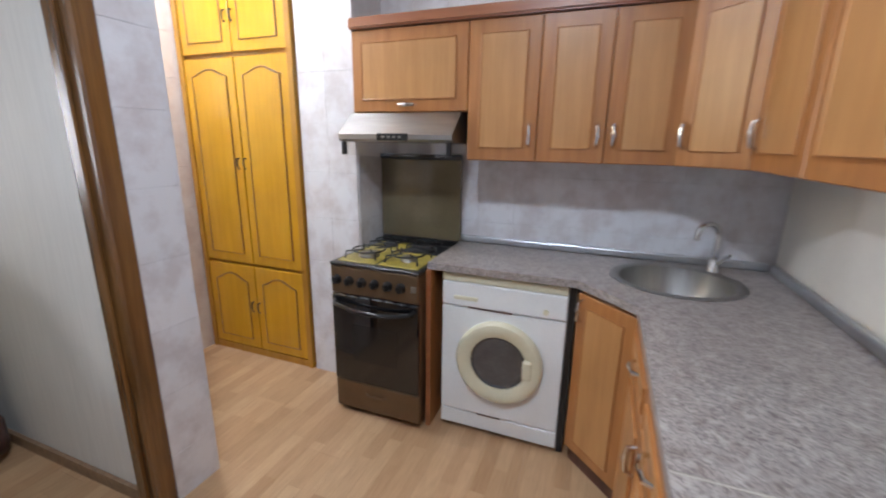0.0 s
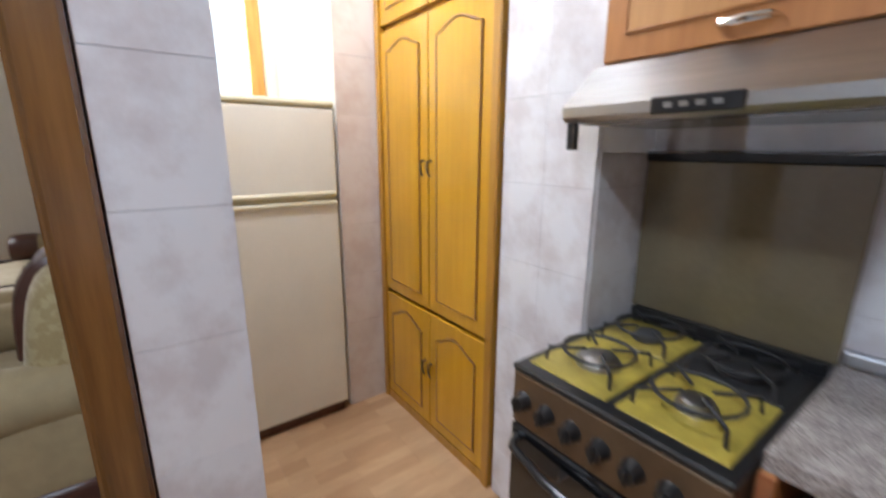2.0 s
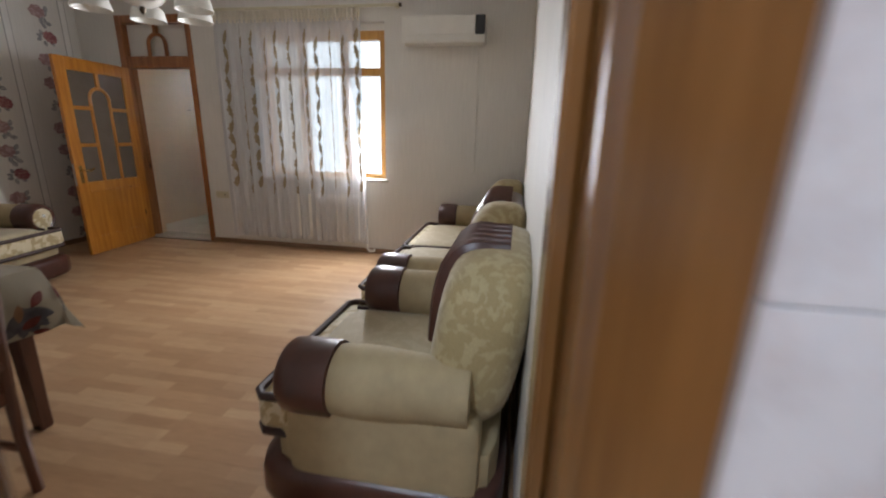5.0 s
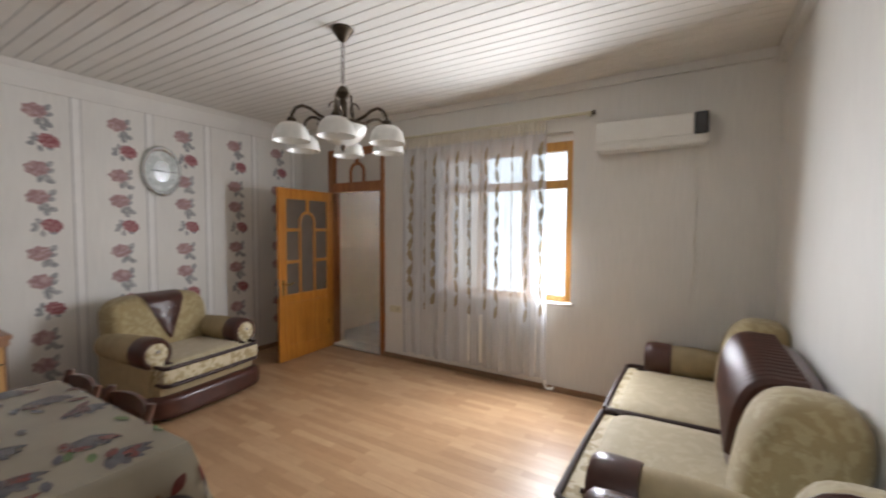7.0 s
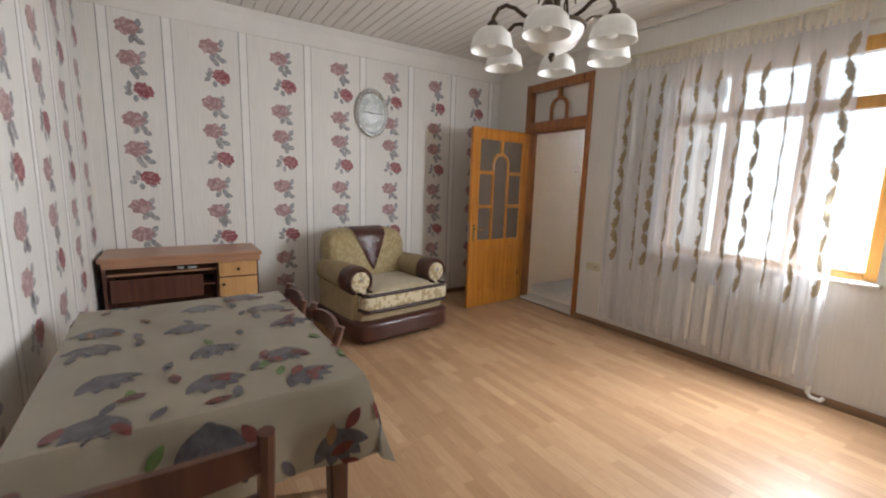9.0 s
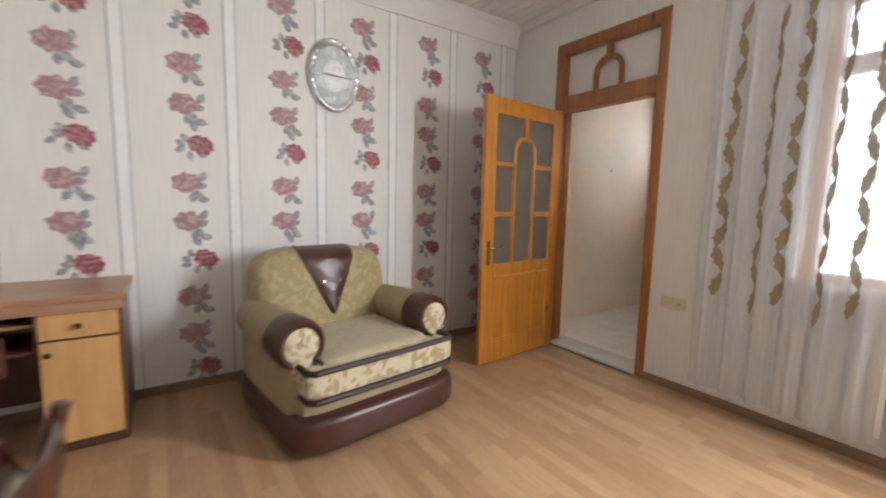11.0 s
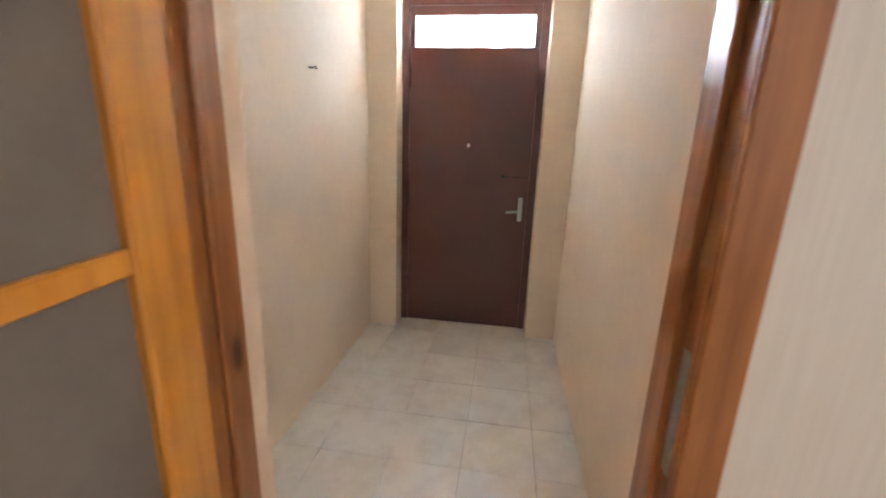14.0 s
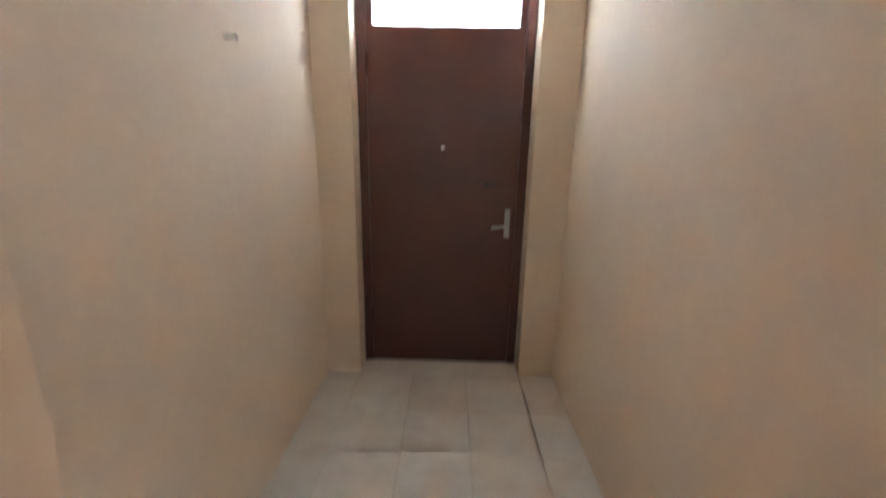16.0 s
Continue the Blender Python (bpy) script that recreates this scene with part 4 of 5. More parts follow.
# ---- dining table, cloth and chairs ----
TX0, TX1, TY0, TY1, TZ = 1.92, 3.13, 1.03, 1.89, 0.755
table = thing("dining_table", pose((TX0 + TX1) / 2, (TY0 + TY1) / 2, 0, 0, 0, 1.5), "dark wooden dining table under an oilcloth", "table")
hx, hy = (TX1 - TX0) / 2, (TY1 - TY0) / 2
part("tabletop", box(-hx, hx, -hy, hy, 0.725, 0.75, bev=0.004), M_WALNUT, table)
part("apron", boxes((-hx + 0.06, hx - 0.06, -hy + 0.05, -hy + 0.07, 0.64, 0.725), (-hx + 0.06, hx - 0.06, hy - 0.07, hy - 0.05, 0.64, 0.725),
                    (-hx + 0.05, -hx + 0.07, -hy + 0.05, hy - 0.05, 0.64, 0.725), (hx - 0.07, hx - 0.05, -hy + 0.05, hy - 0.05, 0.64, 0.725)), M_WALNUT, table)
for x in (-hx + 0.07, hx - 0.07):
    for y in (-hy + 0.07, hy - 0.07):
        bm = bx(BM(), x - 0.035, x + 0.035, y - 0.035, y + 0.035, 0, 0.725, bev=0.006)
        for v in bm.verts:
            if v.co.z < 0.3:
                v.co.x, v.co.y = x + (v.co.x - x) * 0.75, y + (v.co.y - y) * 0.75
        part("leg", bm, M_WALNUT, table)

cloth = thing("tablecloth", pose((TX0 + TX1) / 2, (TY0 + TY1) / 2, TZ, 0, 0, 1.5), "beige oilcloth with dark leaves and red blossoms over the table", "tablecloth")


def cloth_point(u, v):
    """u, v in metres over the flat sheet, measured from its middle; hangs over the table's edges in folds."""
    over_x, over_y = max(0.0, abs(u) - hx - 0.004), max(0.0, abs(v) - hy - 0.004)
    sx, sy = (1 if u > 0 else -1), (1 if v > 0 else -1)
    drop = min(max(over_x, over_y), 0.4)
    fx = 0.018 * math.sin(v * 17 + 1.0) * min(1, over_x * 6)
    fy = 0.018 * math.sin(u * 15 + 0.5) * min(1, over_y * 6)
    x = max(-hx - 0.004, min(hx + 0.004, u)) + sx * (0.03 * min(1, over_x * 8) + fx * 0.9 + (0.10 * over_y if over_x > 0 else 0)) * (1 if over_x > 0 else 0)
    y = max(-hy - 0.004, min(hy + 0.004, v)) + sy * (0.03 * min(1, over_y * 8) + fy * 0.9 + (0.10 * over_x if over_y > 0 else 0)) * (1 if over_y > 0 else 0)
    z = -drop + 0.0015 * math.sin(u * 9) * math.sin(v * 11)
    if over_x > 0 and over_y > 0:
        k = min(over_x, over_y)
        x += sx * 0.05 * k
        y += sy * 0.05 * k
        z = -max(over_x, over_y) - 0.2 * k
    if v < -hy:
        y = max(y, -hy - 0.055)
    return Vector((x, y, z))


OX, OY = hx + 0.27, hy + 0.26
nu, nv = 110, 80
bm = BM()
grid = [[bm.verts.new(cloth_point(-OX + 2 * OX * i / nu, -OY + 2 * OY * j / nv)) for j in range(nv + 1)] for i in range(nu + 1)]
for i in range(nu):
    for j in range(nv):
        bm.faces.new((grid[i][j], grid[i + 1][j], grid[i + 1][j + 1], grid[i][j + 1]))
part("sheet", bm, M_CLOTH, cloth, "glossy beige oilcloth", True)


def sheet_leaf(bm, u, v, length, width, ang, lift=0.0022):
    """A printed leaf that follows the cloth."""
    n = 8
    sides = ([], [])
    for i in range(n + 1):
        t = i / n
        w = width * 0.5 * math.sin(math.pi * t) ** 0.75 + 0.0008
        for s, lst in ((1, sides[0]), (-1, sides[1])):
            a, b = (t - 0.5) * length, s * w
            uu, vv = u + a * math.cos(ang) - b * math.sin(ang), v + a * math.sin(ang) + b * math.cos(ang)
            uu, vv = max(-OX, min(OX, uu)), max(-OY, min(OY, vv))
            p = cloth_point(uu, vv)
            e = 0.004
            nrm = (cloth_point(uu + e, vv) - cloth_point(uu - e, vv)).cross(cloth_point(uu, vv + e) - cloth_point(uu, vv - e))
            nrm = nrm.normalized() if nrm.length > 1e-12 else Vector((0, 0, 1))
            lst.append(bm.verts.new(p + nrm * lift))
    for i in range(n):
        bm.faces.new((sides[0][i], sides[0][i + 1], sides[1][i + 1], sides[1][i]))


rnd = random.Random(21)
prints = {"grey": BM(), "red": BM(), "brown": BM(), "green": BM()}
for a in range(6):
    for b in range(5):
        u = -OX + 0.12 + (2 * OX - 0.2) * (a + 0.5 * (b % 2)) / 5.5 + rnd.uniform(-0.05, 0.05)
        v = -OY + 0.10 + (2 * OY - 0.2) * b / 4.0 + rnd.uniform(-0.05, 0.05)
        ang = rnd.uniform(-0.5, 0.5)
        for da in (-0.9, -0.45, 0.0, 0.45, 0.9):
            sheet_leaf(prints["grey"], u + 0.045 * math.cos(ang + da), v + 0.045 * math.sin(ang + da), 0.135, 0.05, ang + da, 0.0022 + 0.0002 * da)
        for _ in range(2):
            sheet_leaf(prints[rnd.choice(["grey", "brown", "grey", "grey", "green"])], u + rnd.uniform(-0.22, 0.22), v + rnd.uniform(-0.15, 0.15), 0.075, 0.028, rnd.uniform(-0.6, 0.6), 0.0031)
        if b >= 3 or a >= 4:
            for _ in range(3):
                sheet_leaf(prints["red"], u + rnd.uniform(-0.10, 0.14), v + rnd.uniform(-0.1, 0.1), 0.075, 0.034, rnd.uniform(0, 3), 0.0036)
for k, mt in (("grey", M_PRINT_GREY), ("red", M_PRINT_RED), ("brown", M_PRINT_BROWN), ("green", M_PRINT_GREEN)):
    tagged(part("leaf_print", prints[k], mt, cloth, k + " printed leaves", True), kind="stuff")


def dining_chair(m, label, tall=1.0):
    """Back towards -y, seat in front of it."""
    c = thing("dining_chair", m, label, "chair", "chairs round the table")
    for x in (-0.20, 0.20):
        bm = BM()
        pts = [(x, -0.20, 0.0), (x, -0.19, 0.25), (x, -0.19, 0.45), (x, -0.215, 0.65), (x, -0.25, 0.89 * tall)]
        tube(bm, pts, lambda u: 0.021 - 0.004 * abs(u - 0.5), 8)
        part("back_leg", bm, M_WALNUT, c, smooth=True)
        part("front_leg", cyl(BM(), (x, 0.19, 0), (x, 0.19, 0.44), 0.016, 0.021, 12), M_WALNUT, c, smooth=True)
        part("side_stretcher", box(x - 0.009, x + 0.009, -0.19, 0.19, 0.17, 0.20, bev=0.003), M_WALNUT, c)
        part("side_rail", box(x - 0.011, x + 0.011, -0.19, 0.19, 0.385, 0.435, bev=0.003), M_WALNUT, c)
    part("front_rail", box(-0.19, 0.19, 0.18, 0.20, 0.385, 0.435, bev=0.003), M_WALNUT, c)
    part("back_rail", box(-0.19, 0.19, -0.20, -0.18, 0.385, 0.435, bev=0.003), M_WALNUT, c)
    part("seat", puff(BM(), -0.215, 0.215, -0.19, 0.225, 0.425, 0.475, 6), M_DESKFRONT, c, "tan padded seat", True)
    for z0, z1, yy in ((0.79 * tall, 0.86 * tall, -0.238), (0.655 * tall, 0.715 * tall, -0.222), (0.55 * tall, 0.58 * tall, -0.207)):
        bm = BM()
        n = 12
        ring = []
        for i in range(n + 1):
            s = -1 + 2 * i / n
            d = -0.032 * (1 - s * s)
            up = 0.018 * (1 - s * s)
            ring.append([bm.verts.new((0.195 * s, yy + d + dy, z)) for dy, z in ((-0.009, z0 + up * 0.4), (0.009, z0 + up * 0.4), (0.009, z1 + up), (-0.009, z1 + up))])
        for a, b in zip(ring, ring[1:]):
            for j in range(4):
                bm.faces.new((a[j], a[(j + 1) % 4], b[(j + 1) % 4], b[j]))
        bm.faces.new(ring[0])
        bm.faces.new(ring[-1])
        part("back_slat", bm, M_WALNUT, c, smooth=True)
    return c


dining_chair(pose(3.20, 1.35, 0, 0, 0, 90), "dark wooden dining chair with slatted back and tan seat", 0.95)
c0 = dining_chair(pose(2.47, 1.73, 0, 0, 0, 180), "low dark wooden dining chair tucked under the table", 0.86)
copy_thing(c0, pose(2.0, 1.70, 0, 0, 0, 178))

# ---- desk ----
desk = thing("desk", pose(0.30, 1.46, 0), "veneered writing desk with a dark open shelf bay and drawer unit", "desk")
dk = desk
part("desktop", box(-0.29, 0.24, -0.56, 0.545, 0.735, 0.768, bev=0.004), M_DESKTOP, dk, "red-brown veneer top")
part("top_edge", box(0.212, 0.232, -0.54, 0.53, 0.69, 0.734), M_DESKTOP, dk)
part("side_panel", box(-0.28, 0.20, 0.50, 0.52, 0.03, 0.733), M_DESKDARK, dk)
part("side_panel", box(-0.28, 0.20, -0.54, -0.52, 0.03, 0.733), M_DESKDARK, dk)
part("divider", box(-0.28, 0.20, 0.20, 0.22, 0.03, 0.733), M_DESKDARK, dk)
part("back_panel", box(-0.285, -0.275, -0.54, 0.52, 0.10, 0.733), M_DESKDARK, dk)
part("bottom_shelf", box(-0.27, 0.20, 0.22, 0.50, 0.03, 0.05), M_DESKDARK, dk)
part("shelf", box(-0.27, 0.16, -0.52, 0.20, 0.62, 0.635), M_DESKTOP, dk)
part("keyboard_tray", box(-0.20, 0.19, -0.51, 0.19, 0.50, 0.515, bev=0.003), M_DESKDARK, dk)
part("tray_front", box(0.19, 0.205, -0.50, 0.10, 0.42, 0.60, bev=0.004), M_DESKDARK, dk, "dark carved tray front")
d = part("drawer", box(0.20, 0.218, 0.215, 0.505, 0.565, 0.685, bev=0.003), M_DESKFRONT, dk, "light wood drawer front")
part("knob", lathe(BM(), [(0.006, 0), (0.006, 0.012), (0.014, 0.018), (0.012, 0.026), (0, 0.028)], 12, pose(0.218, 0.36, 0.625, 0, 90)), M_BRONZE, d, smooth=True)
d = part("cupboard_door", box(0.20, 0.218, 0.215, 0.505, 0.06, 0.555, bev=0.003), M_DESKFRONT, dk, "light wood cupboard door")
part("knob", lathe(BM(), [(0.006, 0), (0.006, 0.012), (0.014, 0.018), (0.012, 0.026), (0, 0.028)], 12, pose(0.218, 0.245, 0.50, 0, 90)), M_BRONZE, d, smooth=True)
part("plinth", box(0.17, 0.19, 0.22, 0.50, 0.0, 0.05), M_DESKDARK, dk)
for y in (-0.53, 0.21, 0.51):
    part("foot", box(-0.26, 0.19, y - 0.008, y + 0.008, 0.0, 0.03), M_DESKDARK, dk)
for i, (y0, w, hgt) in enumerate(((-0.05, 0.05, 0.025), (0.03, 0.07, 0.02))):
    t = thing("small_box", pose(0.36, 1.46 + y0, 0.635), "small dusty box on the desk shelf", "box")
    part("carton", box(-0.05, 0.05, -w / 2, w / 2, 0, hgt, bev=0.002), M_STEEL, t)
    part("label", box(0.0495, 0.051, -w / 3, w / 3, 0.004, hgt - 0.005), M_WHITE, t)

# ---- wall clock ----
clock = thing("wall_clock", pose(0.0, 3.232, 2.11, 0, 0, 90), "oval silver wall clock with a pearly face", "clock")
RX, RZ = 0.185, 0.255


def oval(bm, prof, n=48):
    """Oval dish: (scale, y) pairs."""
    rings = []
    for k, y in prof:
        rings.append([bm.verts.new((RX * k * math.cos(2 * math.pi * i / n), y, RZ * k * math.sin(2 * math.pi * i / n))) for i in range(n)])
    for a, b in zip(rings, rings[1:]):
        for i in range(n):
            bm.faces.new((a[i], a[(i + 1) % n], b[(i + 1) % n], b[i]))
    bm.faces.new(rings[-1])
    bm.faces.new(rings[0])
    return bm


part("rim", oval(BM(), [(0.95, -0.001), (1.0, -0.012), (0.99, -0.035), (0.93, -0.045), (0.80, -0.034), (0.78, -0.026)]), M_SILVER, clock, "beaded silver rim", True)
part("face", oval(BM(), [(0.79, -0.0265), (0.79, -0.029)]), M_CLOCKFACE, clock, "pearly grey dial")
part("inner_ring", oval(BM(), [(0.42, -0.0292), (0.42, -0.031), (0.36, -0.031)]), M_SILVER, clock, smooth=True)
for i in range(28):
    a = 2 * math.pi * i / 28
    part("bead", lathe(BM(), [(0, -0.009), (0.011, -0.006), (0.013, 0.0)], 8, pose(RX * 0.89 * math.cos(a), -0.042, RZ * 0.89 * math.sin(a), -90)), M_SILVER, clock, smooth=True)
for i in range(12):
    a = 2 * math.pi * i / 12
    bm = box(-0.0035, 0.0035, -0.0315, -0.029, -0.015, 0.015)
    bmesh.ops.rotate(bm, verts=bm.verts, cent=(0, 0, 0), matrix=Matrix.Rotation(-a, 3, "Y"))
    bmesh.ops.translate(bm, verts=bm.verts, vec=(RX * 0.62 * math.sin(a), 0, RZ * 0.62 * math.cos(a)))
    part("hour_mark", bm, M_SILVER, clock)
for ln, ang, w in ((0.125, 92, 0.006), (0.09, -88, 0.009)):
    bm = box(-w / 2, w / 2, -0.036, -0.034, -0.01, ln)
    bmesh.ops.rotate(bm, verts=bm.verts, cent=(0, 0, 0), matrix=Matrix.Rotation(radians(ang), 3, "Y"))
    part("clock_hand", bm, M_BLACK, clock)

# ---- chandelier ----
ch = thing("chandelier", pose(2.64, 3.17, H), "antique bronze chandelier with frosted glass shades, unlit", "chandelier")
part("canopy", lathe(BM(), [(0.0, 0.0), (0.07, 0.0), (0.072, -0.012), (0.045, -0.05), (0.022, -0.08), (0.008, -0.09), (0, -0.09)], 20), M_BRONZE, ch, smooth=True)
for i in range(8):
    z = -0.10 - 0.034 * i
    pts = [(0.011 * math.cos(a), 0, z + 0.021 * math.sin(a)) for a in [2 * math.pi * k / 12 for k in range(12)]]
    if i % 2:
        pts = [(0, x, zz) for x, _, zz in pts]
    part("chain_link", tube(BM(), pts, 0.0032, 6, True), M_BRONZE, ch, smooth=True)
part("stem", lathe(BM(), [(0, -0.29), (0.016, -0.29), (0.03, -0.305), (0.045, -0.335), (0.038, -0.36), (0.02, -0.375), (0.028, -0.40), (0.026, -0.50), (0.05, -0.52), (0.055, -0.545), (0, -0.55)], 18), M_BRONZE, ch, smooth=True)
for k in range(3):
    a = 2 * math.pi * k / 3 + 0.4
    part("stem_rod", cyl(BM(), (0.055 * math.cos(a), 0.055 * math.sin(a), -0.35), (0.075 * math.cos(a), 0.075 * math.sin(a), -0.54), 0.007, None, 8), M_BRONZE, ch)
    pts = [((0.08 + 0.03 * math.cos(t)) * math.cos(a), (0.08 + 0.03 * math.cos(t)) * math.sin(a), -0.45 + 0.035 * math.sin(t) * (1 + t * 0.12)) for t in [0.5 * i for i in range(10)]]
    part("scroll", tube(BM(), pts, 0.005, 6), M_BRONZE, ch, smooth=True)
part("bowl_shade", lathe(BM(), [(0.155, -0.545), (0.158, -0.555), (0.15, -0.60), (0.115, -0.645), (0.06, -0.672), (0.0, -0.68)], 28), M_FROST, ch, "frosted glass centre bowl", True)
part("bowl_ring", lathe(BM(), [(0.150, -0.535), (0.165, -0.54), (0.168, -0.553), (0.155, -0.56)], 28), M_BRONZE, ch, smooth=True)
part("finial", lathe(BM(), [(0.0, -0.725), (0.012, -0.715), (0.02, -0.695), (0.012, -0.68), (0.03, -0.672), (0, -0.665)], 14), M_BRONZE, ch, smooth=True)
for k in range(6):
    a = 2 * math.pi * k / 6 + 0.15
    ca, sa = math.cos(a), math.sin(a)
    prof = [(0.05, -0.53), (0.11, -0.525), (0.17, -0.505), (0.22, -0.475), (0.27, -0.465), (0.31, -0.485), (0.335, -0.525), (0.34, -0.56)]
    arm = part("arm", tube(BM(), [(r * ca, r * sa, z) for r, z in prof], 0.011, 8), M_BRONZE, ch, smooth=True)
    tip = pose(0.34 * ca, 0.34 * sa, -0.56)
    part("socket", lathe(BM(), [(0, 0.01), (0.022, 0.01), (0.03, -0.005), (0.028, -0.03), (0, -0.03)], 14, tip), M_BRONZE, arm, smooth=True)
    part("shade", lathe(BM(), [(0.030, -0.02), (0.065, -0.03), (0.098, -0.062), (0.109, -0.112), (0.114, -0.134), (0.110, -0.134), (0.104, -0.112), (0.093, -0.066), (0.06, -0.036), (0.030, -0.026)], 24, tip), M_FROST, arm, "ribbed frosted glass shade", True)
    part("bulb", lathe(BM(), [(0.012, -0.03), (0.014, -0.06), (0.026, -0.085), (0.024, -0.108), (0.0, -0.12)], 14, tip), M_WHITE, arm, smooth=True)

for ob in ch.children:
    if not ob.name.startswith(("canopy", "chain_link")):
        ob.location.z = -0.085

# ---- air conditioner, switches ----
ac = thing("air_conditioner", pose(4.32, 5.0, 2.175), "white split air conditioner with dark end panel, high on the wall", "air conditioner")
bm = BM()
prism(bm, [(-0.405, 0.02), (0.405, 0.02), (0.405, 0.255), (-0.405, 0.255)], -0.19, -0.001)
bmesh.ops.bevel(bm, geom=list(bm.edges), offset=0.012, segments=2, affect="EDGES")
part("case", bm, M_WHITE, ac, "aged white plastic case")
part("front_panel", box(-0.40, 0.31, -0.203, -0.189, 0.085, 0.25, bev=0.006), M_WHITE, ac)
part("dark_end", box(0.312, 0.402, -0.204, -0.188, 0.085, 0.25, bev=0.005), M_BLACKGLASS, ac, "dark display panel")
for i in range(3):
    part("louvre", box(-0.38, 0.36, -0.196 + 0.01 * i, -0.188, 0.062 - 0.018 * i, 0.074 - 0.018 * i, bev=0.003), M_WHITE, ac)
part("drain_pipe", tube(BM(), [(0.33, -0.012, 0.02), (0.33, -0.012, -0.3), (0.335, -0.012, -1.2)], 0.006, 6), M_WHITE, ac)

sw = thing("wall_switch", pose(1.64, 5.0, 0.59), "double cream socket plate on the wall by the door", "socket")
part("plate", box(-0.085, 0.085, -0.012, -0.001, -0.04, 0.04, bev=0.005), M_CREAMPLASTIC, sw)
part("rocker", box(-0.065, -0.012, -0.018, -0.011, -0.026, 0.026, bev=0.004), M_CREAMPLASTIC, sw)
part("socket_face", box(0.012, 0.065, -0.015, -0.011, -0.026, 0.026, bev=0.004), M_CREAMPLASTIC, sw)
part("slot", box(0.030, 0.048, -0.0165, -0.0145, -0.004, 0.004), M_BLACK, sw)
hs = thing("wall_switch", pose(1.40, 7.07, 0.62), "peach painted socket plate in the hall", "socket")
part("plate", box(-0.03, 0.03, -0.010, -0.001, -0.07, 0.07, bev=0.004), M_HALL, hs)
part("rocker", box(-0.018, 0.018, -0.014, -0.009, 0.01, 0.055, bev=0.003), M_HALL, hs)

# ---- kitchen: built-in cupboard ----


def arch_outline(x0, x1, z0, z1, rise):
    """A panel outline whose top edge swells up to a shallow double curve."""
    pts = [(x0, z0), (x1, z0), (x1, z1 - rise)]
    n = 10
    for i in range(1, n):
        u = i / n
        x = x1 + (x0 - x1) * u
        pts.append((x, z1 - rise + rise * math.sin(math.pi * u) ** 1.6))
    pts.append((x0, z1 - rise))
    return pts


def panel_door(parent, name, x0, x1, z0, z1, y, mat_slab, mat_panel, mat_line, margin=0.055, rise=0.0, thick=0.02):
    d = part(name, box(x0, x1, y - thick, y, z0, z1, bev=0.003), mat_slab, parent)
    pts = arch_outline(x0 + margin, x1 - margin, z0 + margin, z1 - margin, rise) if rise else [(x0 + margin, z0 + margin), (x1 - margin, z0 + margin), (x1 - margin, z1 - margin), (x0 + margin, z1 - margin)]
    bm = prism(BM(), pts, y - thick - 0.005, y - thick + 0.001)
    part("raised_panel", bm, mat_panel, d)
    part("moulding", tube(BM(), [(x, y - thick - 0.002, z) for x, z in pts], 0.006, 6, True), mat_line, d)
    return d


def ring_pull(parent, x, y, z):
    part("handle", tube(BM(), [(x, y, z + 0.03), (x, y - 0.018, z + 0.025), (x, y - 0.022, z), (x, y - 0.018, z - 0.02), (x, y - 0.012, z - 0.035), (x + 0.014, y - 0.018, z - 0.03)], 0.005, 6), M_BRONZE, parent, "dark metal pull", True)


cup = thing("built_in_cupboard", pose(6.285, 1.342, 0, 0, 0, -90), "tall yellow lacquered cupboard with arched panel doors", "cupboard")
part("carcass", boxes((-0.43, 0.43, 0.03, 0.41, 0.0, 2.855)), M_YELLOW_FRAME, cup)
for x0, x1 in ((-0.435, -0.40), (0.395, 0.435)):
    part("side_frame", box(x0, x1, -0.012, 0.03, 0.0, 2.855, bev=0.004), M_YELLOW_FRAME, cup)
part("kick_board", box(-0.40, 0.395, 0.0, 0.03, 0.0, 0.045), M_YELLOW_FRAME, cup)
for z0, z1, rs in ((0.05, 0.635, 0.05), (0.655, 1.905, 0.04), (1.93, 2.80, 0.04)):
    for x0, x1, s in ((-0.398, -0.004, 1), (0.004, 0.393, -1)):
        d = panel_door(cup, "cupboard_door", x0, x1, z0, z1, 0.022, M_YELLOW, M_YELLOW, M_YELLOW_EDGE, 0.062, rs)
        hz = 1.30 if z0 > 0.6 and z0 < 1.5 else (0.36 if z0 < 0.6 else 2.12)
        ring_pull(d, (x1 - 0.022) if s > 0 else (x0 + 0.022), -0.002, hz)

# ---- fridge ----
fr = thing("refrigerator", pose(5.74, 1.75, 0), "old cream two-door refrigerator in the alcove", "refrigerator")
part("cabinet", box(-0.295, 0.30, 0.055, 0.60, 0.045, 1.555, bev=0.01, seg=2), M_FRIDGE, fr)
d = part("freezer_door", box(-0.297, 0.302, 0.0, 0.052, 1.165, 1.555, bev=0.012, seg=3), M_FRIDGE, fr)
part("grip", box(-0.29, 0.296, -0.012, 0.004, 1.165, 1.182, bev=0.004), M_CREAMPLASTIC, d)
d = part("fridge_door", box(-0.297, 0.302, 0.0, 0.052, 0.06, 1.14, bev=0.012, seg=3), M_FRIDGE, fr)
part("grip", box(-0.29, 0.296, -0.012, 0.004, 1.122, 1.14, bev=0.004), M_CREAMPLASTIC, d)
part("seam", box(-0.29, 0.296, 0.012, 0.05, 1.141, 1.164), M_CREAMPLASTIC, fr)
part("top_cap", box(-0.30, 0.305, -0.005, 0.60, 1.556, 1.588, bev=0.012, seg=2), M_CREAMPLASTIC, fr)
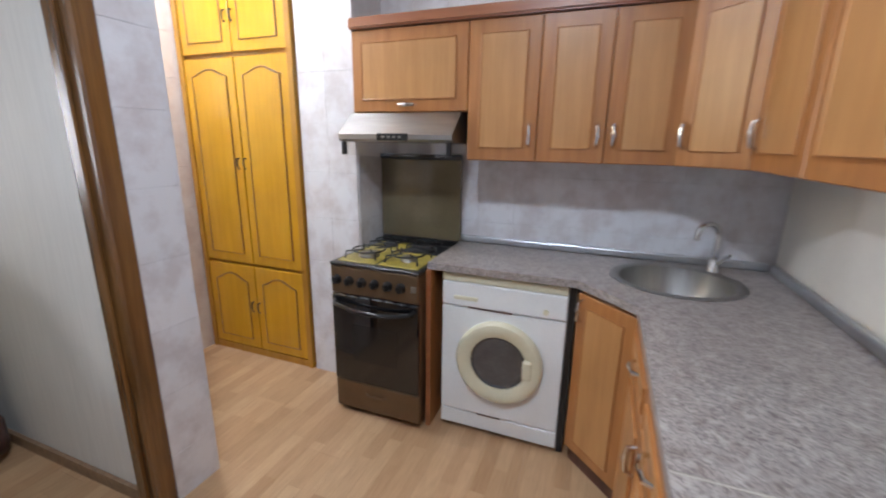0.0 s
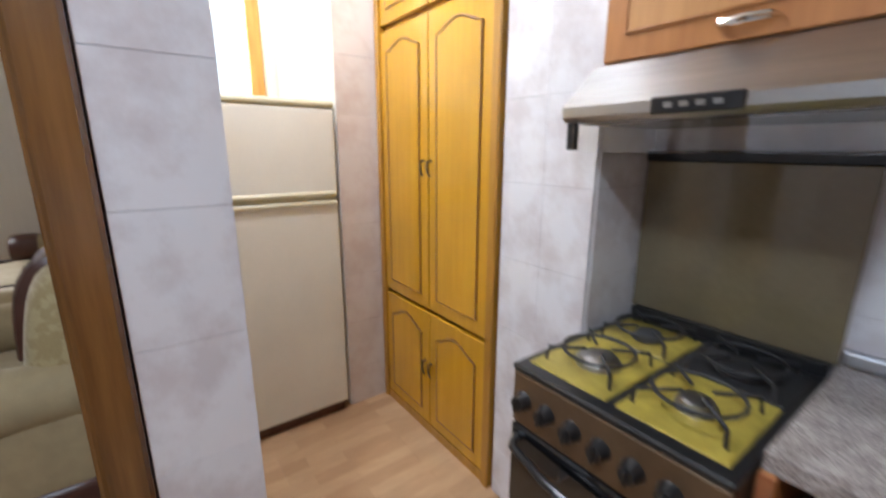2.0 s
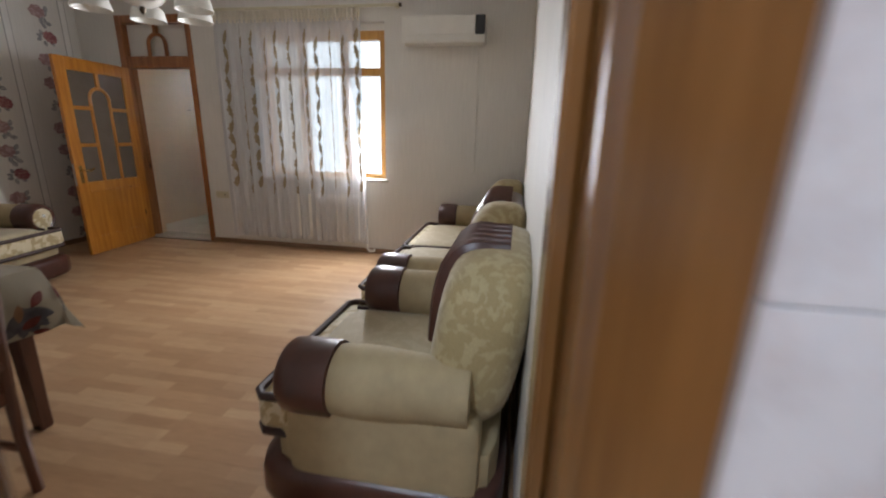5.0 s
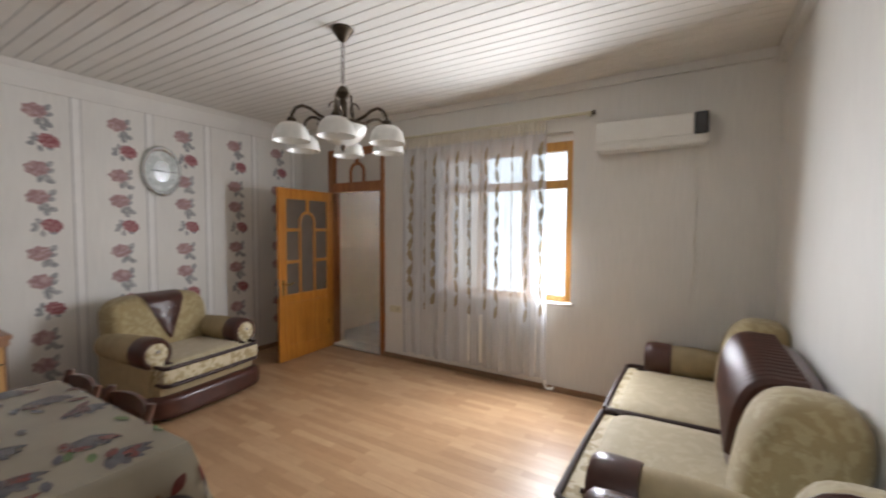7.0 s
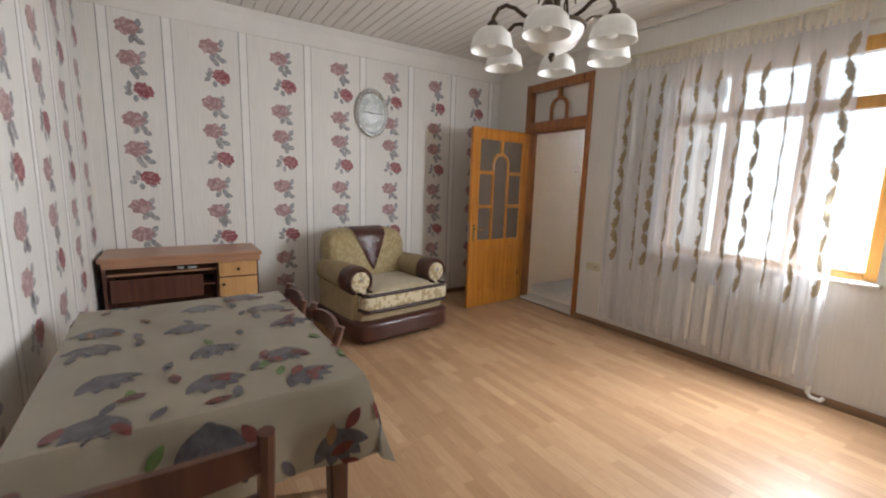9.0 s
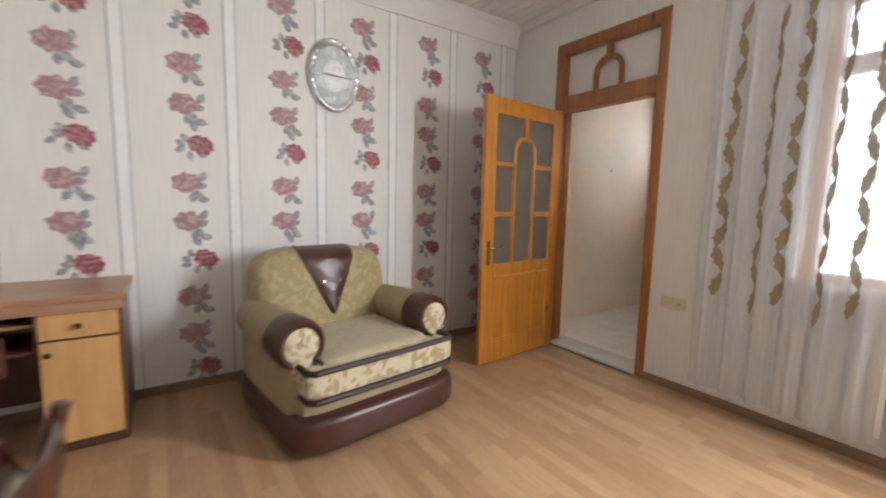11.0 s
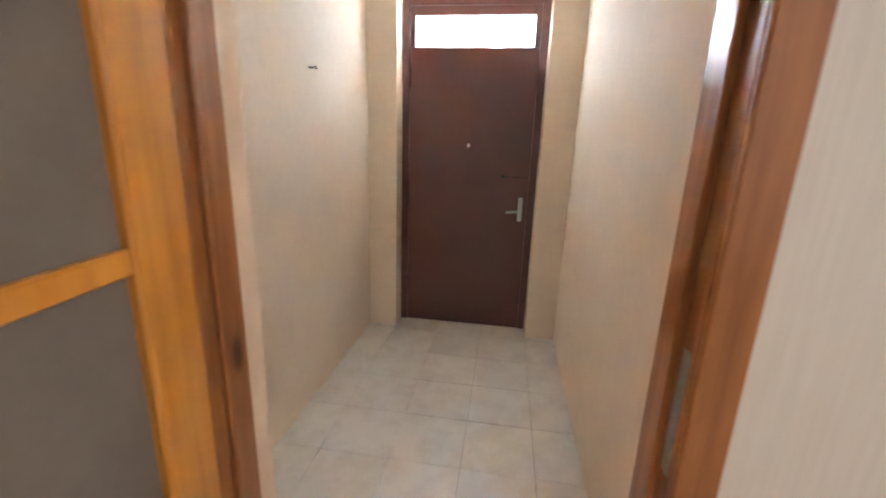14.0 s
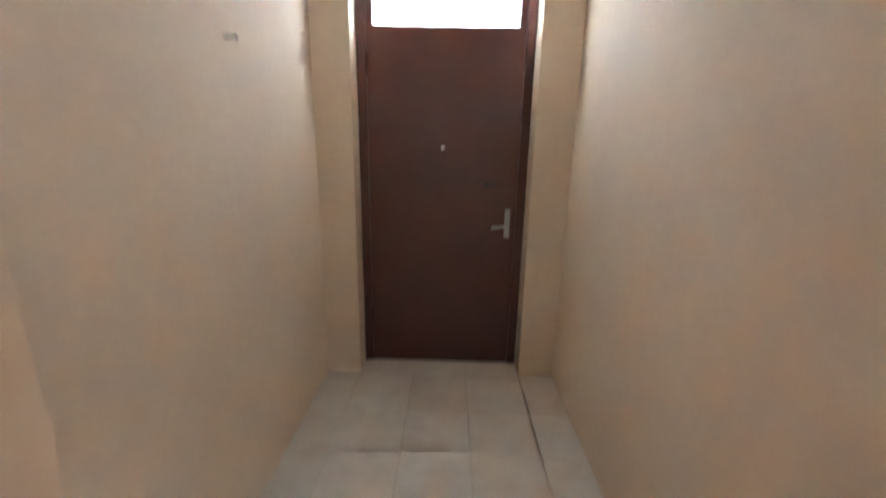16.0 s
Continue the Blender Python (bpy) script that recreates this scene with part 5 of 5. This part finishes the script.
part("plinth", box(-0.28, 0.285, 0.03, 0.58, 0.0, 0.045), M_DESKDARK, fr, "dark plinth grille")

# ---- gas cooker ----
st = thing("gas_cooker", pose(5.985, 0.268, 0, 0, 0, -90), "bronze-brown gas cooker with black oven door and raised glass lid", "cooker")
hw = 0.245
part("body", box(-hw, hw, 0.02, 0.56, 0.025, 0.83, bev=0.004), M_STOVE, st)
for x in (-hw + 0.04, hw - 0.04):
    for y in (0.06, 0.5):
        part("foot", cyl(BM(), (x, y, 0), (x, y, 0.03), 0.018, None, 10), M_BLACK, st)
d = part("drawer", box(-hw, hw, 0.0, 0.02, 0.035, 0.195, bev=0.005), M_STOVE, st)
part("drawer_grip", tube(BM(), [(-0.06, 0.0, 0.145), (-0.05, -0.012, 0.138), (0.05, -0.012, 0.138), (0.06, 0.0, 0.145)], 0.006, 6), M_STOVE, d, smooth=True)
d = part("oven_door", box(-hw, hw, -0.005, 0.02, 0.20, 0.685, bev=0.006), M_BLACKGLASS, st, "glossy black oven door")
part("oven_window", box(-0.125, 0.125, -0.0075, -0.004, 0.33, 0.53), M_OVENGLASS, d)
part("oven_handle", tube(BM(), [(-0.225, -0.005, 0.655), (-0.21, -0.035, 0.645), (-0.1, -0.045, 0.625), (0.0, -0.047, 0.62), (0.1, -0.045, 0.625), (0.21, -0.035, 0.645), (0.225, -0.005, 0.655)], 0.011, 8), M_BLACK, d, smooth=True)
cp = part("control_panel", box(-hw, hw, -0.004, 0.03, 0.69, 0.835, bev=0.006), M_STOVE, st)
for i in range(6):
    x = -0.205 + 0.072 * i
    k = part("knob", lathe(BM(), [(0.0, 0.03), (0.018, 0.028), (0.02, 0.012), (0.025, 0.0)], 16, pose(x, -0.004, 0.765, 90)), M_BLACK, cp, smooth=True)
    part("knob_bar", box(x - 0.004, x + 0.004, -0.042, -0.032, 0.748, 0.782, bev=0.002), M_BLACK, k)
part("warning_plate", box(0.205, 0.232, -0.0055, -0.0035, 0.75, 0.78), M_STEEL, cp)
hob = part("hob", box(-hw - 0.003, hw + 0.003, -0.006, 0.55, 0.835, 0.853, bev=0.005), M_BLACK, st)
for x0, x1 in ((-0.225, -0.01), (0.01, 0.225)):
    part("hob_tray", box(x0, x1, 0.03, 0.30, 0.851, 0.856, bev=0.002), M_HOBGREEN, hob, "greasy greenish enamel tray")
    part("hob_tray", box(x0, x1, 0.31, 0.50, 0.851, 0.856, bev=0.002), M_IRON if x0 > 0 else M_HOBGREEN, hob)
for x, y, r in ((-0.115, 0.16, 0.045), (0.115, 0.16, 0.034), (-0.115, 0.40, 0.034), (0.115, 0.40, 0.045)):
    b = part("burner", lathe(BM(), [(r * 1.25, 0.856), (r * 1.2, 0.866), (r, 0.868), (r, 0.876), (r * 0.8, 0.880), (0, 0.881)], 20, pose(x, y, 0)), M_STEEL if y < 0.3 else M_IRON, hob, smooth=True)
    bm = BM()
    tube(bm, [(x + 0.085 * math.cos(2 * math.pi * k / 20), y + 0.085 * math.sin(2 * math.pi * k / 20), 0.892) for k in range(20)], 0.0045, 6, True)
    for k in range(4):
        a = math.pi / 4 + math.pi / 2 * k
        tube(bm, [(x + 0.03 * math.cos(a), y + 0.03 * math.sin(a), 0.894), (x + 0.12 * math.cos(a), y + 0.12 * math.sin(a), 0.892), (x + 0.125 * math.cos(a), y + 0.125 * math.sin(a), 0.858)], 0.0045, 6)
    part("pan_grate", bm, M_IRON, hob, smooth=True)
part("hinge_bar", box(-hw, hw, 0.535, 0.565, 0.85, 0.885, bev=0.004), M_BLACK, st)
lid = part("glass_lid", box(-hw - 0.01, hw + 0.01, 0.555, 0.562, 0.885, 1.345, bev=0.002), M_GOLD, st, "raised brown glass lid")
part("lid_edge", box(-hw - 0.012, hw + 0.012, 0.548, 0.566, 1.345, 1.375, bev=0.003), M_BLACK, lid)

# ---- range hood ----
hd = thing("range_hood", pose(6.285, 0.235, 1.44, 0, 0, -90), "brushed steel range hood under the wall cupboard", "range hood")
bm = BM()
pr = [(0.30, 0.0), (-0.13, 0.0), (-0.145, 0.012), (-0.145, 0.035), (-0.13, 0.048), (-0.02, 0.142), (0.30, 0.142)]
a = [bm.verts.new((-0.305, y, z)) for y, z in pr]
b = [bm.verts.new((0.305, y, z)) for y, z in pr]
bm.faces.new(a)
bm.faces.new(b)
for i in range(len(pr)):
    bm.faces.new((a[i], a[(i + 1) % len(pr)], b[(i + 1) % len(pr)], b[i]))
part("canopy", bm, M_STEEL, hd)
part("control_strip", box(-0.085, 0.085, -0.150, -0.143, 0.006, 0.04, bev=0.008), M_BLACK, hd, "black switch strip")
for i in range(4):
    part("button", box(-0.055 + 0.03 * i, -0.040 + 0.03 * i, -0.1525, -0.149, 0.018, 0.028), M_STEEL, hd)
part("visor", box(-0.27, 0.27, -0.12, -0.115, -0.07, 0.0), M_PANE, hd, "clear plastic visor")
for x in (-0.285, 0.285):
    part("visor_bracket", box(x - 0.012, x + 0.012, -0.135, -0.115, -0.065, 0.0, bev=0.003), M_BLACK, hd)
part("filter", box(-0.28, 0.28, -0.10, 0.26, -0.004, -0.001), M_GAP, hd)

# ---- wall cupboards ----


def bow_handle(parent, x, y, z, along="z", r=0.05):
    pts = [(-r, 0), (-r * 0.8, -0.02), (0, -0.028), (r * 0.8, -0.02), (r, 0)]
    p3 = [(x, y + b, z + a) if along == "z" else (x + a, y + b, z) for a, b in pts]
    part("handle", tube(BM(), p3, lambda u: 0.005 + 0.004 * math.sin(math.pi * u), 8), M_CHROME, parent, "shiny bow handle", True)


def wall_cupboard(m, w, z0, z1, label, doors=1, depth=0.30, handle="right", crown=True, name="wall_cupboard"):
    c = thing(name, m, label, "cupboard", "fitted kitchen")
    hw = w / 2
    part("body", box(-hw + 0.001, hw - 0.001, 0.0, depth, z0, z1), M_BEECH, c)
    dw = w / doors
    for i in range(doors):
        x0, x1 = -hw + i * dw + 0.002, -hw + (i + 1) * dw - 0.002
        d = panel_door(c, "cupboard_door", x0, x1, z0 + 0.002, z1 - 0.002, -0.001, M_BEECH, M_BEECH_LITE, M_BEECH, 0.06)
        side = handle if doors == 1 else ("right" if i == 0 else "left")
        if side == "top":
            bow_handle(d, (x0 + x1) / 2, -0.021, z0 + 0.035, "x")
        elif side == "high":
            bow_handle(d, x1 - 0.03, -0.021, z1 - 0.12)
        else:
            bow_handle(d, x1 - 0.03 if side == "right" else x0 + 0.03, -0.021, z0 + 0.12)
    return c


def run_east(y0, y1):
    return pose(6.285, (y0 + y1) / 2, 0, 0, 0, -90), y0 - y1


ZT = 1.975
m, w = run_east(0.525, -0.10)
wall_cupboard(m, w, 1.585, ZT, "beech wall cupboard with a lift-up door over the hood", handle="top")
for y0, y1, hnd in ((-0.10, -0.43, "right"), (-0.43, -0.72, "right"), (-0.72, -1.01, "left")):
    m, w = run_east(y0, y1)
    wall_cupboard(m, w, 1.36, ZT, "beech wall cupboard with a framed panel door", handle=hnd)
wall_cupboard(pose(6.165, -1.115, 0, 0, 0, -138), 0.315, 1.36, ZT,
              "angled corner wall cupboard of beech", depth=0.18, handle="left")
for i in range(4):
    x1 = 6.045 - 0.42 * i
    wall_cupboard(pose(x1 - 0.21, -1.22, 0, 0, 0, 180), 0.42, 1.36, ZT, "beech wall cupboard over the counter", depth=0.285, handle="right" if i % 2 else "left")
crown = thing("crown_moulding", pose(0, 0, ZT), "dark red-brown moulding along the cupboard tops", "moulding")
for n, pts in (("east_run", [(6.24, 0.53), (6.24, -0.995), (6.30, -0.995), (6.30, 0.53)]), ("corner_run", [(6.24, -0.997), (6.03, -1.185), (6.07, -1.225), (6.30, -1.0)]),
               ("south_run", [(6.03, -1.187), (4.36, -1.187), (4.36, -1.24), (6.06, -1.24)])):
    bm = BM()
    lo = [bm.verts.new((x, y, 0.002)) for x, y in pts]
    hi = [bm.verts.new((x, y, 0.055)) for x, y in pts]
    bm.faces.new(lo)
    bm.faces.new(hi)
    for i in range(4):
        bm.faces.new((lo[i], lo[(i + 1) % 4], hi[(i + 1) % 4], hi[i]))
    bmesh.ops.bevel(bm, geom=list(bm.edges), offset=0.008, segments=2, affect="EDGES")
    part(n, bm, M_CROWN, crown)

# ---- counter, sink, base units, washing machine ----
counter = thing("worktop", pose(0, 0, 0.852), "speckled grey granite-look worktop with a chipped edge", "worktop")
plan = [(6.575, 0.012), (6.06, 0.012), (6.06, -0.68), (5.845, -0.893), (3.5, -0.893), (3.5, -1.505), (6.575, -1.505)]
SX, SY, SR = 6.25, -1.06, 0.232
bm = BM()
hole = [(SX + SR * math.cos(2 * math.pi * i / 40), SY + SR * math.sin(2 * math.pi * i / 40)) for i in range(40)]
edges = []
for loop in (plan, hole):
    vs = [bm.verts.new((x, y, 0.033)) for x, y in loop]
    edges += [bm.edges.new((vs[i], vs[(i + 1) % len(vs)])) for i in range(len(vs))]
bmesh.ops.triangle_fill(bm, use_beauty=True, use_dissolve=False, edges=edges)
inside = [f for f in bm.faces if (f.calc_center_median() - Vector((SX, SY, 0.033))).length < SR * 0.97 and all((v.co - Vector((SX, SY, 0.033))).length < SR * 1.02 for v in f.verts)]
bmesh.ops.delete(bm, geom=inside, context="FACES_ONLY")
r = bmesh.ops.extrude_face_region(bm, geom=list(bm.faces))
bmesh.ops.translate(bm, verts=[v for v in r["geom"] if isinstance(v, bmesh.types.BMVert)], vec=(0, 0, -0.033))
part("slab", bm, M_GRANITE, counter)
part("joint", box(5.02, 5.024, -1.5, -0.895, 0.0332, 0.0338), M_GROUT_DARK, counter)
strip = thing("edge_strip", pose(0, 0, 0.886), "aluminium sealing strip where worktop meets wall", "strip")
part("east_strip", box(6.548, 6.575, -1.48, 0.012, 0.0, 0.038, bev=0.008, seg=2), M_ALU, strip)
part("south_strip", box(3.5, 6.54, -1.507, -1.48, 0.0, 0.038, bev=0.008, seg=2), M_ALU, strip)

sink = thing("sink", pose(SX, SY, 0.886), "round stainless steel sink set in the worktop", "sink")
part("bowl", lathe(BM(), [(0.262, 0.0), (0.262, 0.004), (0.235, 0.005), (0.222, -0.004), (0.215, -0.06), (0.19, -0.125), (0.14, -0.142), (0.04, -0.146), (0.0, -0.146)], 40, cap=False), M_STEEL, sink, "brushed steel bowl", True)
part("drain", lathe(BM(), [(0.04, -0.144), (0.035, -0.140), (0.0, -0.141)], 18), M_CHROME, sink, smooth=True)
tap = thing("kitchen_tap", pose(6.44, -1.235, 0.886, 0, 0, -62), "chrome swan-neck mixer tap at the sink", "tap")
part("tap_base", lathe(BM(), [(0.028, 0.0), (0.028, 0.01), (0.022, 0.02), (0.022, 0.07), (0.0, 0.075)], 18), M_CHROME, tap, smooth=True)
pts = [(0, 0, 0.06), (0, 0, 0.165)] + [(-0.05 + 0.05 * math.cos(a), 0, 0.172 + 0.05 * math.sin(a)) for a in [math.pi * i / 12 for i in range(1, 13)]] + [(-0.102, 0, 0.150)]
part("spout", tube(BM(), pts, 0.012, 10), M_CHROME, tap, smooth=True)
part("lever", tube(BM(), [(0.0, -0.02, 0.05), (0.0, -0.05, 0.075), (0.0, -0.085, 0.10)], lambda u: 0.013 - 0.005 * u, 8), M_CHROME, tap, smooth=True)

side = thing("end_panel", pose(6.0, 0.0, 0), "beech end panel between cooker and washing machine", "panel")
part("board", box(0.05, 0.56, -0.012, 0.012, 0.0, 0.851, bev=0.002), M_BEECH, side)
part("edge_band", box(0.045, 0.0499, -0.012, 0.012, 0.0, 0.851), M_CROWN, side)

wm = thing("washing_machine", pose(6.085, -0.352, 0, 0, 0, -90), "white front-loading washing machine with yellowed top panel", "washing machine")
hw = 0.293
part("case", box(-hw, hw, 0.012, 0.47, 0.02, 0.79, bev=0.008, seg=2), M_ENAMEL, wm)
for x in (-hw + 0.05, hw - 0.05):
    for y in (0.06, 0.42):
        part("foot", cyl(BM(), (x, y, 0), (x, y, 0.025), 0.02, None, 10), M_BLACK, wm)
part("front_panel", box(-hw, hw, 0.0, 0.014, 0.115, 0.675, bev=0.004), M_ENAMEL, wm)
part("kick_plate", box(-hw, hw, 0.002, 0.014, 0.025, 0.108, bev=0.004), M_ENAMEL, wm)
cp = part("control_panel", box(-hw, hw, -0.006, 0.02, 0.682, 0.80, bev=0.006), M_ENAMEL, wm)
part("drawer_grip", box(-hw + 0.06, -hw + 0.18, -0.010, -0.004, 0.715, 0.735, bev=0.004), M_CREAMPLASTIC, cp)
part("knob", lathe(BM(), [(0, 0.014), (0.011, 0.013), (0.013, 0.0)], 12, pose(hw - 0.09, -0.006, 0.715, 90)), M_CREAMPLASTIC, cp, smooth=True)
part("top_panel", box(-hw, hw, -0.004, 0.46, 0.802, 0.845, bev=0.006), M_CREAMPLASTIC, wm, "yellowed plastic worktop")
door = part("porthole_door", lathe(BM(), [(0.208, 0.0), (0.21, 0.02), (0.198, 0.036), (0.172, 0.042), (0.136, 0.026), (0.132, 0.0)], 40, pose(0.0, 0.0, 0.425, 90)), M_CREAMPLASTIC, wm, "cream ring of the porthole", True)
part("porthole_glass", lathe(BM(), [(0.134, 0.012), (0.130, 0.018), (0.105, 0.004), (0.06, -0.006), (0.0, -0.010)], 32, pose(0.0, -0.005, 0.425, 90)), M_PORTHOLE, door, "dark curved glass", True)
part("door_grip", box(0.118, 0.165, -0.045, -0.02, 0.375, 0.475, bev=0.012, seg=2), M_CREAMPLASTIC, door)
part("rust_line", box(-0.1, 0.02, -0.0015, 0.003, 0.109, 0.113), M_DESKDARK, wm)
part("chipped_seam", box(-0.16, 0.05, -0.003, 0.003, 0.676, 0.681), M_DESKDARK, wm)

# black board in the open gap: its shade is put into the colour
gapb = thing("filler_panel", pose(6.075, -0.665, 0, 0, 0, -90), "black board standing in for the shaded gap beside the washing machine", "panel")
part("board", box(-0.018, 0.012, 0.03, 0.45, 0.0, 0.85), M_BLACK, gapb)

corner = thing("base_cupboard", pose(5.965, -0.80, 0, 0, 0, -135), "angled beech base cupboard under the sink", "cupboard", "fitted kitchen")
part("body", box(-0.15, 0.15, 0.01, 0.25, 0.08, 0.851), M_BEECH, corner)
part("kick_board", box(-0.15, 0.15, 0.02, 0.03, 0.0, 0.08), M_DESKDARK, corner)
d = panel_door(corner, "cupboard_door", -0.152, 0.152, 0.085, 0.835, 0.009, M_BEECH, M_BEECH_LITE, M_BEECH, 0.055)
bow_handle(d, -0.125, -0.011, 0.76)
for i in range(5):
    x1 = 5.835 - 0.45 * i
    c = thing("base_cupboard", pose(x1 - 0.225, -0.918, 0, 0, 0, 180), "beech base cupboard with drawer under the worktop", "cupboard", "fitted kitchen")
    part("body", box(-0.223, 0.223, 0.0, 0.56, 0.08, 0.851), M_BEECH, c)
    part("kick_board", box(-0.223, 0.223, 0.03, 0.04, 0.0, 0.08), M_DESKDARK, c)
    d = panel_door(c, "drawer", -0.222, 0.222, 0.70, 0.84, -0.001, M_BEECH, M_BEECH_LITE, M_BEECH, 0.035)
    bow_handle(d, 0.0, -0.021, 0.77, "x")
    d = panel_door(c, "cupboard_door", -0.222, 0.222, 0.085, 0.695, -0.001, M_BEECH, M_BEECH_LITE, M_BEECH, 0.06)
    bow_handle(d, 0.19, -0.021, 0.58)

kl = thing("ceiling_lamp", pose(4.45, -0.35, H), "lit round flush lamp on the white ceiling", "lamp")
part("base", lathe(BM(), [(0.0, -0.001), (0.15, -0.001), (0.15, -0.02), (0.0, -0.021)], 28), M_WHITE, kl, smooth=True)
part("diffuser", lathe(BM(), [(0.14, -0.021), (0.135, -0.05), (0.10, -0.066), (0.0, -0.07)], 28), glow("lit_diffuser", (0.9, 0.94, 1.0), 3.0), kl, "glowing opal diffuser", True)

copy_thing(kl, pose(5.74, 1.30, H))

# ---- wall tiles, floor tiles and planks ----


def tile_mesh(w, h, t, material, bev=0.0006):
    bm = box(-w / 2, w / 2, -t, 0, 0, h, bev=bev)
    return finish(bm, "tile", material)


def clad(parent, origin, rz, width, z0, z1, tw, th, material, gap=0.0009, zoff=-0.055, t=0.006):
    """Tiles over a flat wall: origin is the middle of its foot, front towards local -y."""
    cols = max(1, round(width / tw))
    w = width / cols
    me = tile_mesh(w - gap, th - gap, t, material)
    k = math.floor((z0 - zoff) / th)
    while zoff + k * th < z1 - 0.02:
        z = zoff + k * th
        for c in range(cols):
            ob = new("tile", me)
            ob.parent = parent
            ob.matrix_basis = pose(*origin, 0, 0, rz) @ pose(-width / 2 + w * (c + 0.5), 0, z)
        k += 1


clad(wall_pillar, (5.321, 0.757, 0), 0, 0.198, 0.0, 2.7, 0.22, 0.265, M_TILE)
clad(wall_pier, (6.298, 0.7155, 0), -90, 0.359, 0.0, 2.7, 0.2, 0.265, M_TILE)
clad(wall_pier, (6.445, 0.536, 0), 0, 0.28, 0.8, 1.6, 0.28, 0.265, M_TILE)
clad(wall_kitchen, (6.586, -0.485, 0), -90, 2.03, 0.8, 2.7, 0.2, 0.265, M_TILE)
clad(wall_alcove, (6.18, 1.795, 0), 0, 0.215, 0.0, 2.7, 0.22, 0.265, M_TILE_PINK)

tm = finish(box(-0.1497, 0.1497, -0.1497, 0.1497, 0, 0.01, bev=0.001), "floor_tile", M_FLOORTILE)
for i in range(5):
    for j in range(7):
        x, y = 0.255 + 0.302 * i, 5.36 + 0.302 * j
        if x < 1.56 and y < 7.29:
            ob = new("tile", tm)
            ob.parent = hall_floor
            ob.location = (x, y, 0.012)

PW, PL = 0.1998, 1.26
planks = {}


def plank(x0, x1, y, w=PW):
    key = (round(x1 - x0, 3), round(w, 3))
    if key not in planks:
        planks[key] = finish(box(0, key[0] - 0.0004, 0, w - 0.0004, -0.008, 0.0, bev=0.0005), "plank", M_LAMINATE)
    ob = new("plank", planks[key])
    ob.parent = floor
    ob.location = (x0, y, 0)


def lay(x_lo, x_hi, y_lo, y_hi, shift):
    row, y = 0, y_lo
    while y < y_hi - 0.02:
        x = x_lo - ((row * 0.41 + shift) % 1.0) * PL
        while x < x_hi:
            a, b = max(x, x_lo), min(x + PL, x_hi)
            if b - a > 0.03:
                plank(a, b, y, min(PW, y_hi - y))
            x += PL
        y += PW
        row += 1


lay(0.0, 5.18, 0.81, 5.0, 0.1)
lay(3.2, 6.586, -1.515, 0.81, 0.35)
lay(5.405, 6.3, 0.811, 2.7, 0.6)
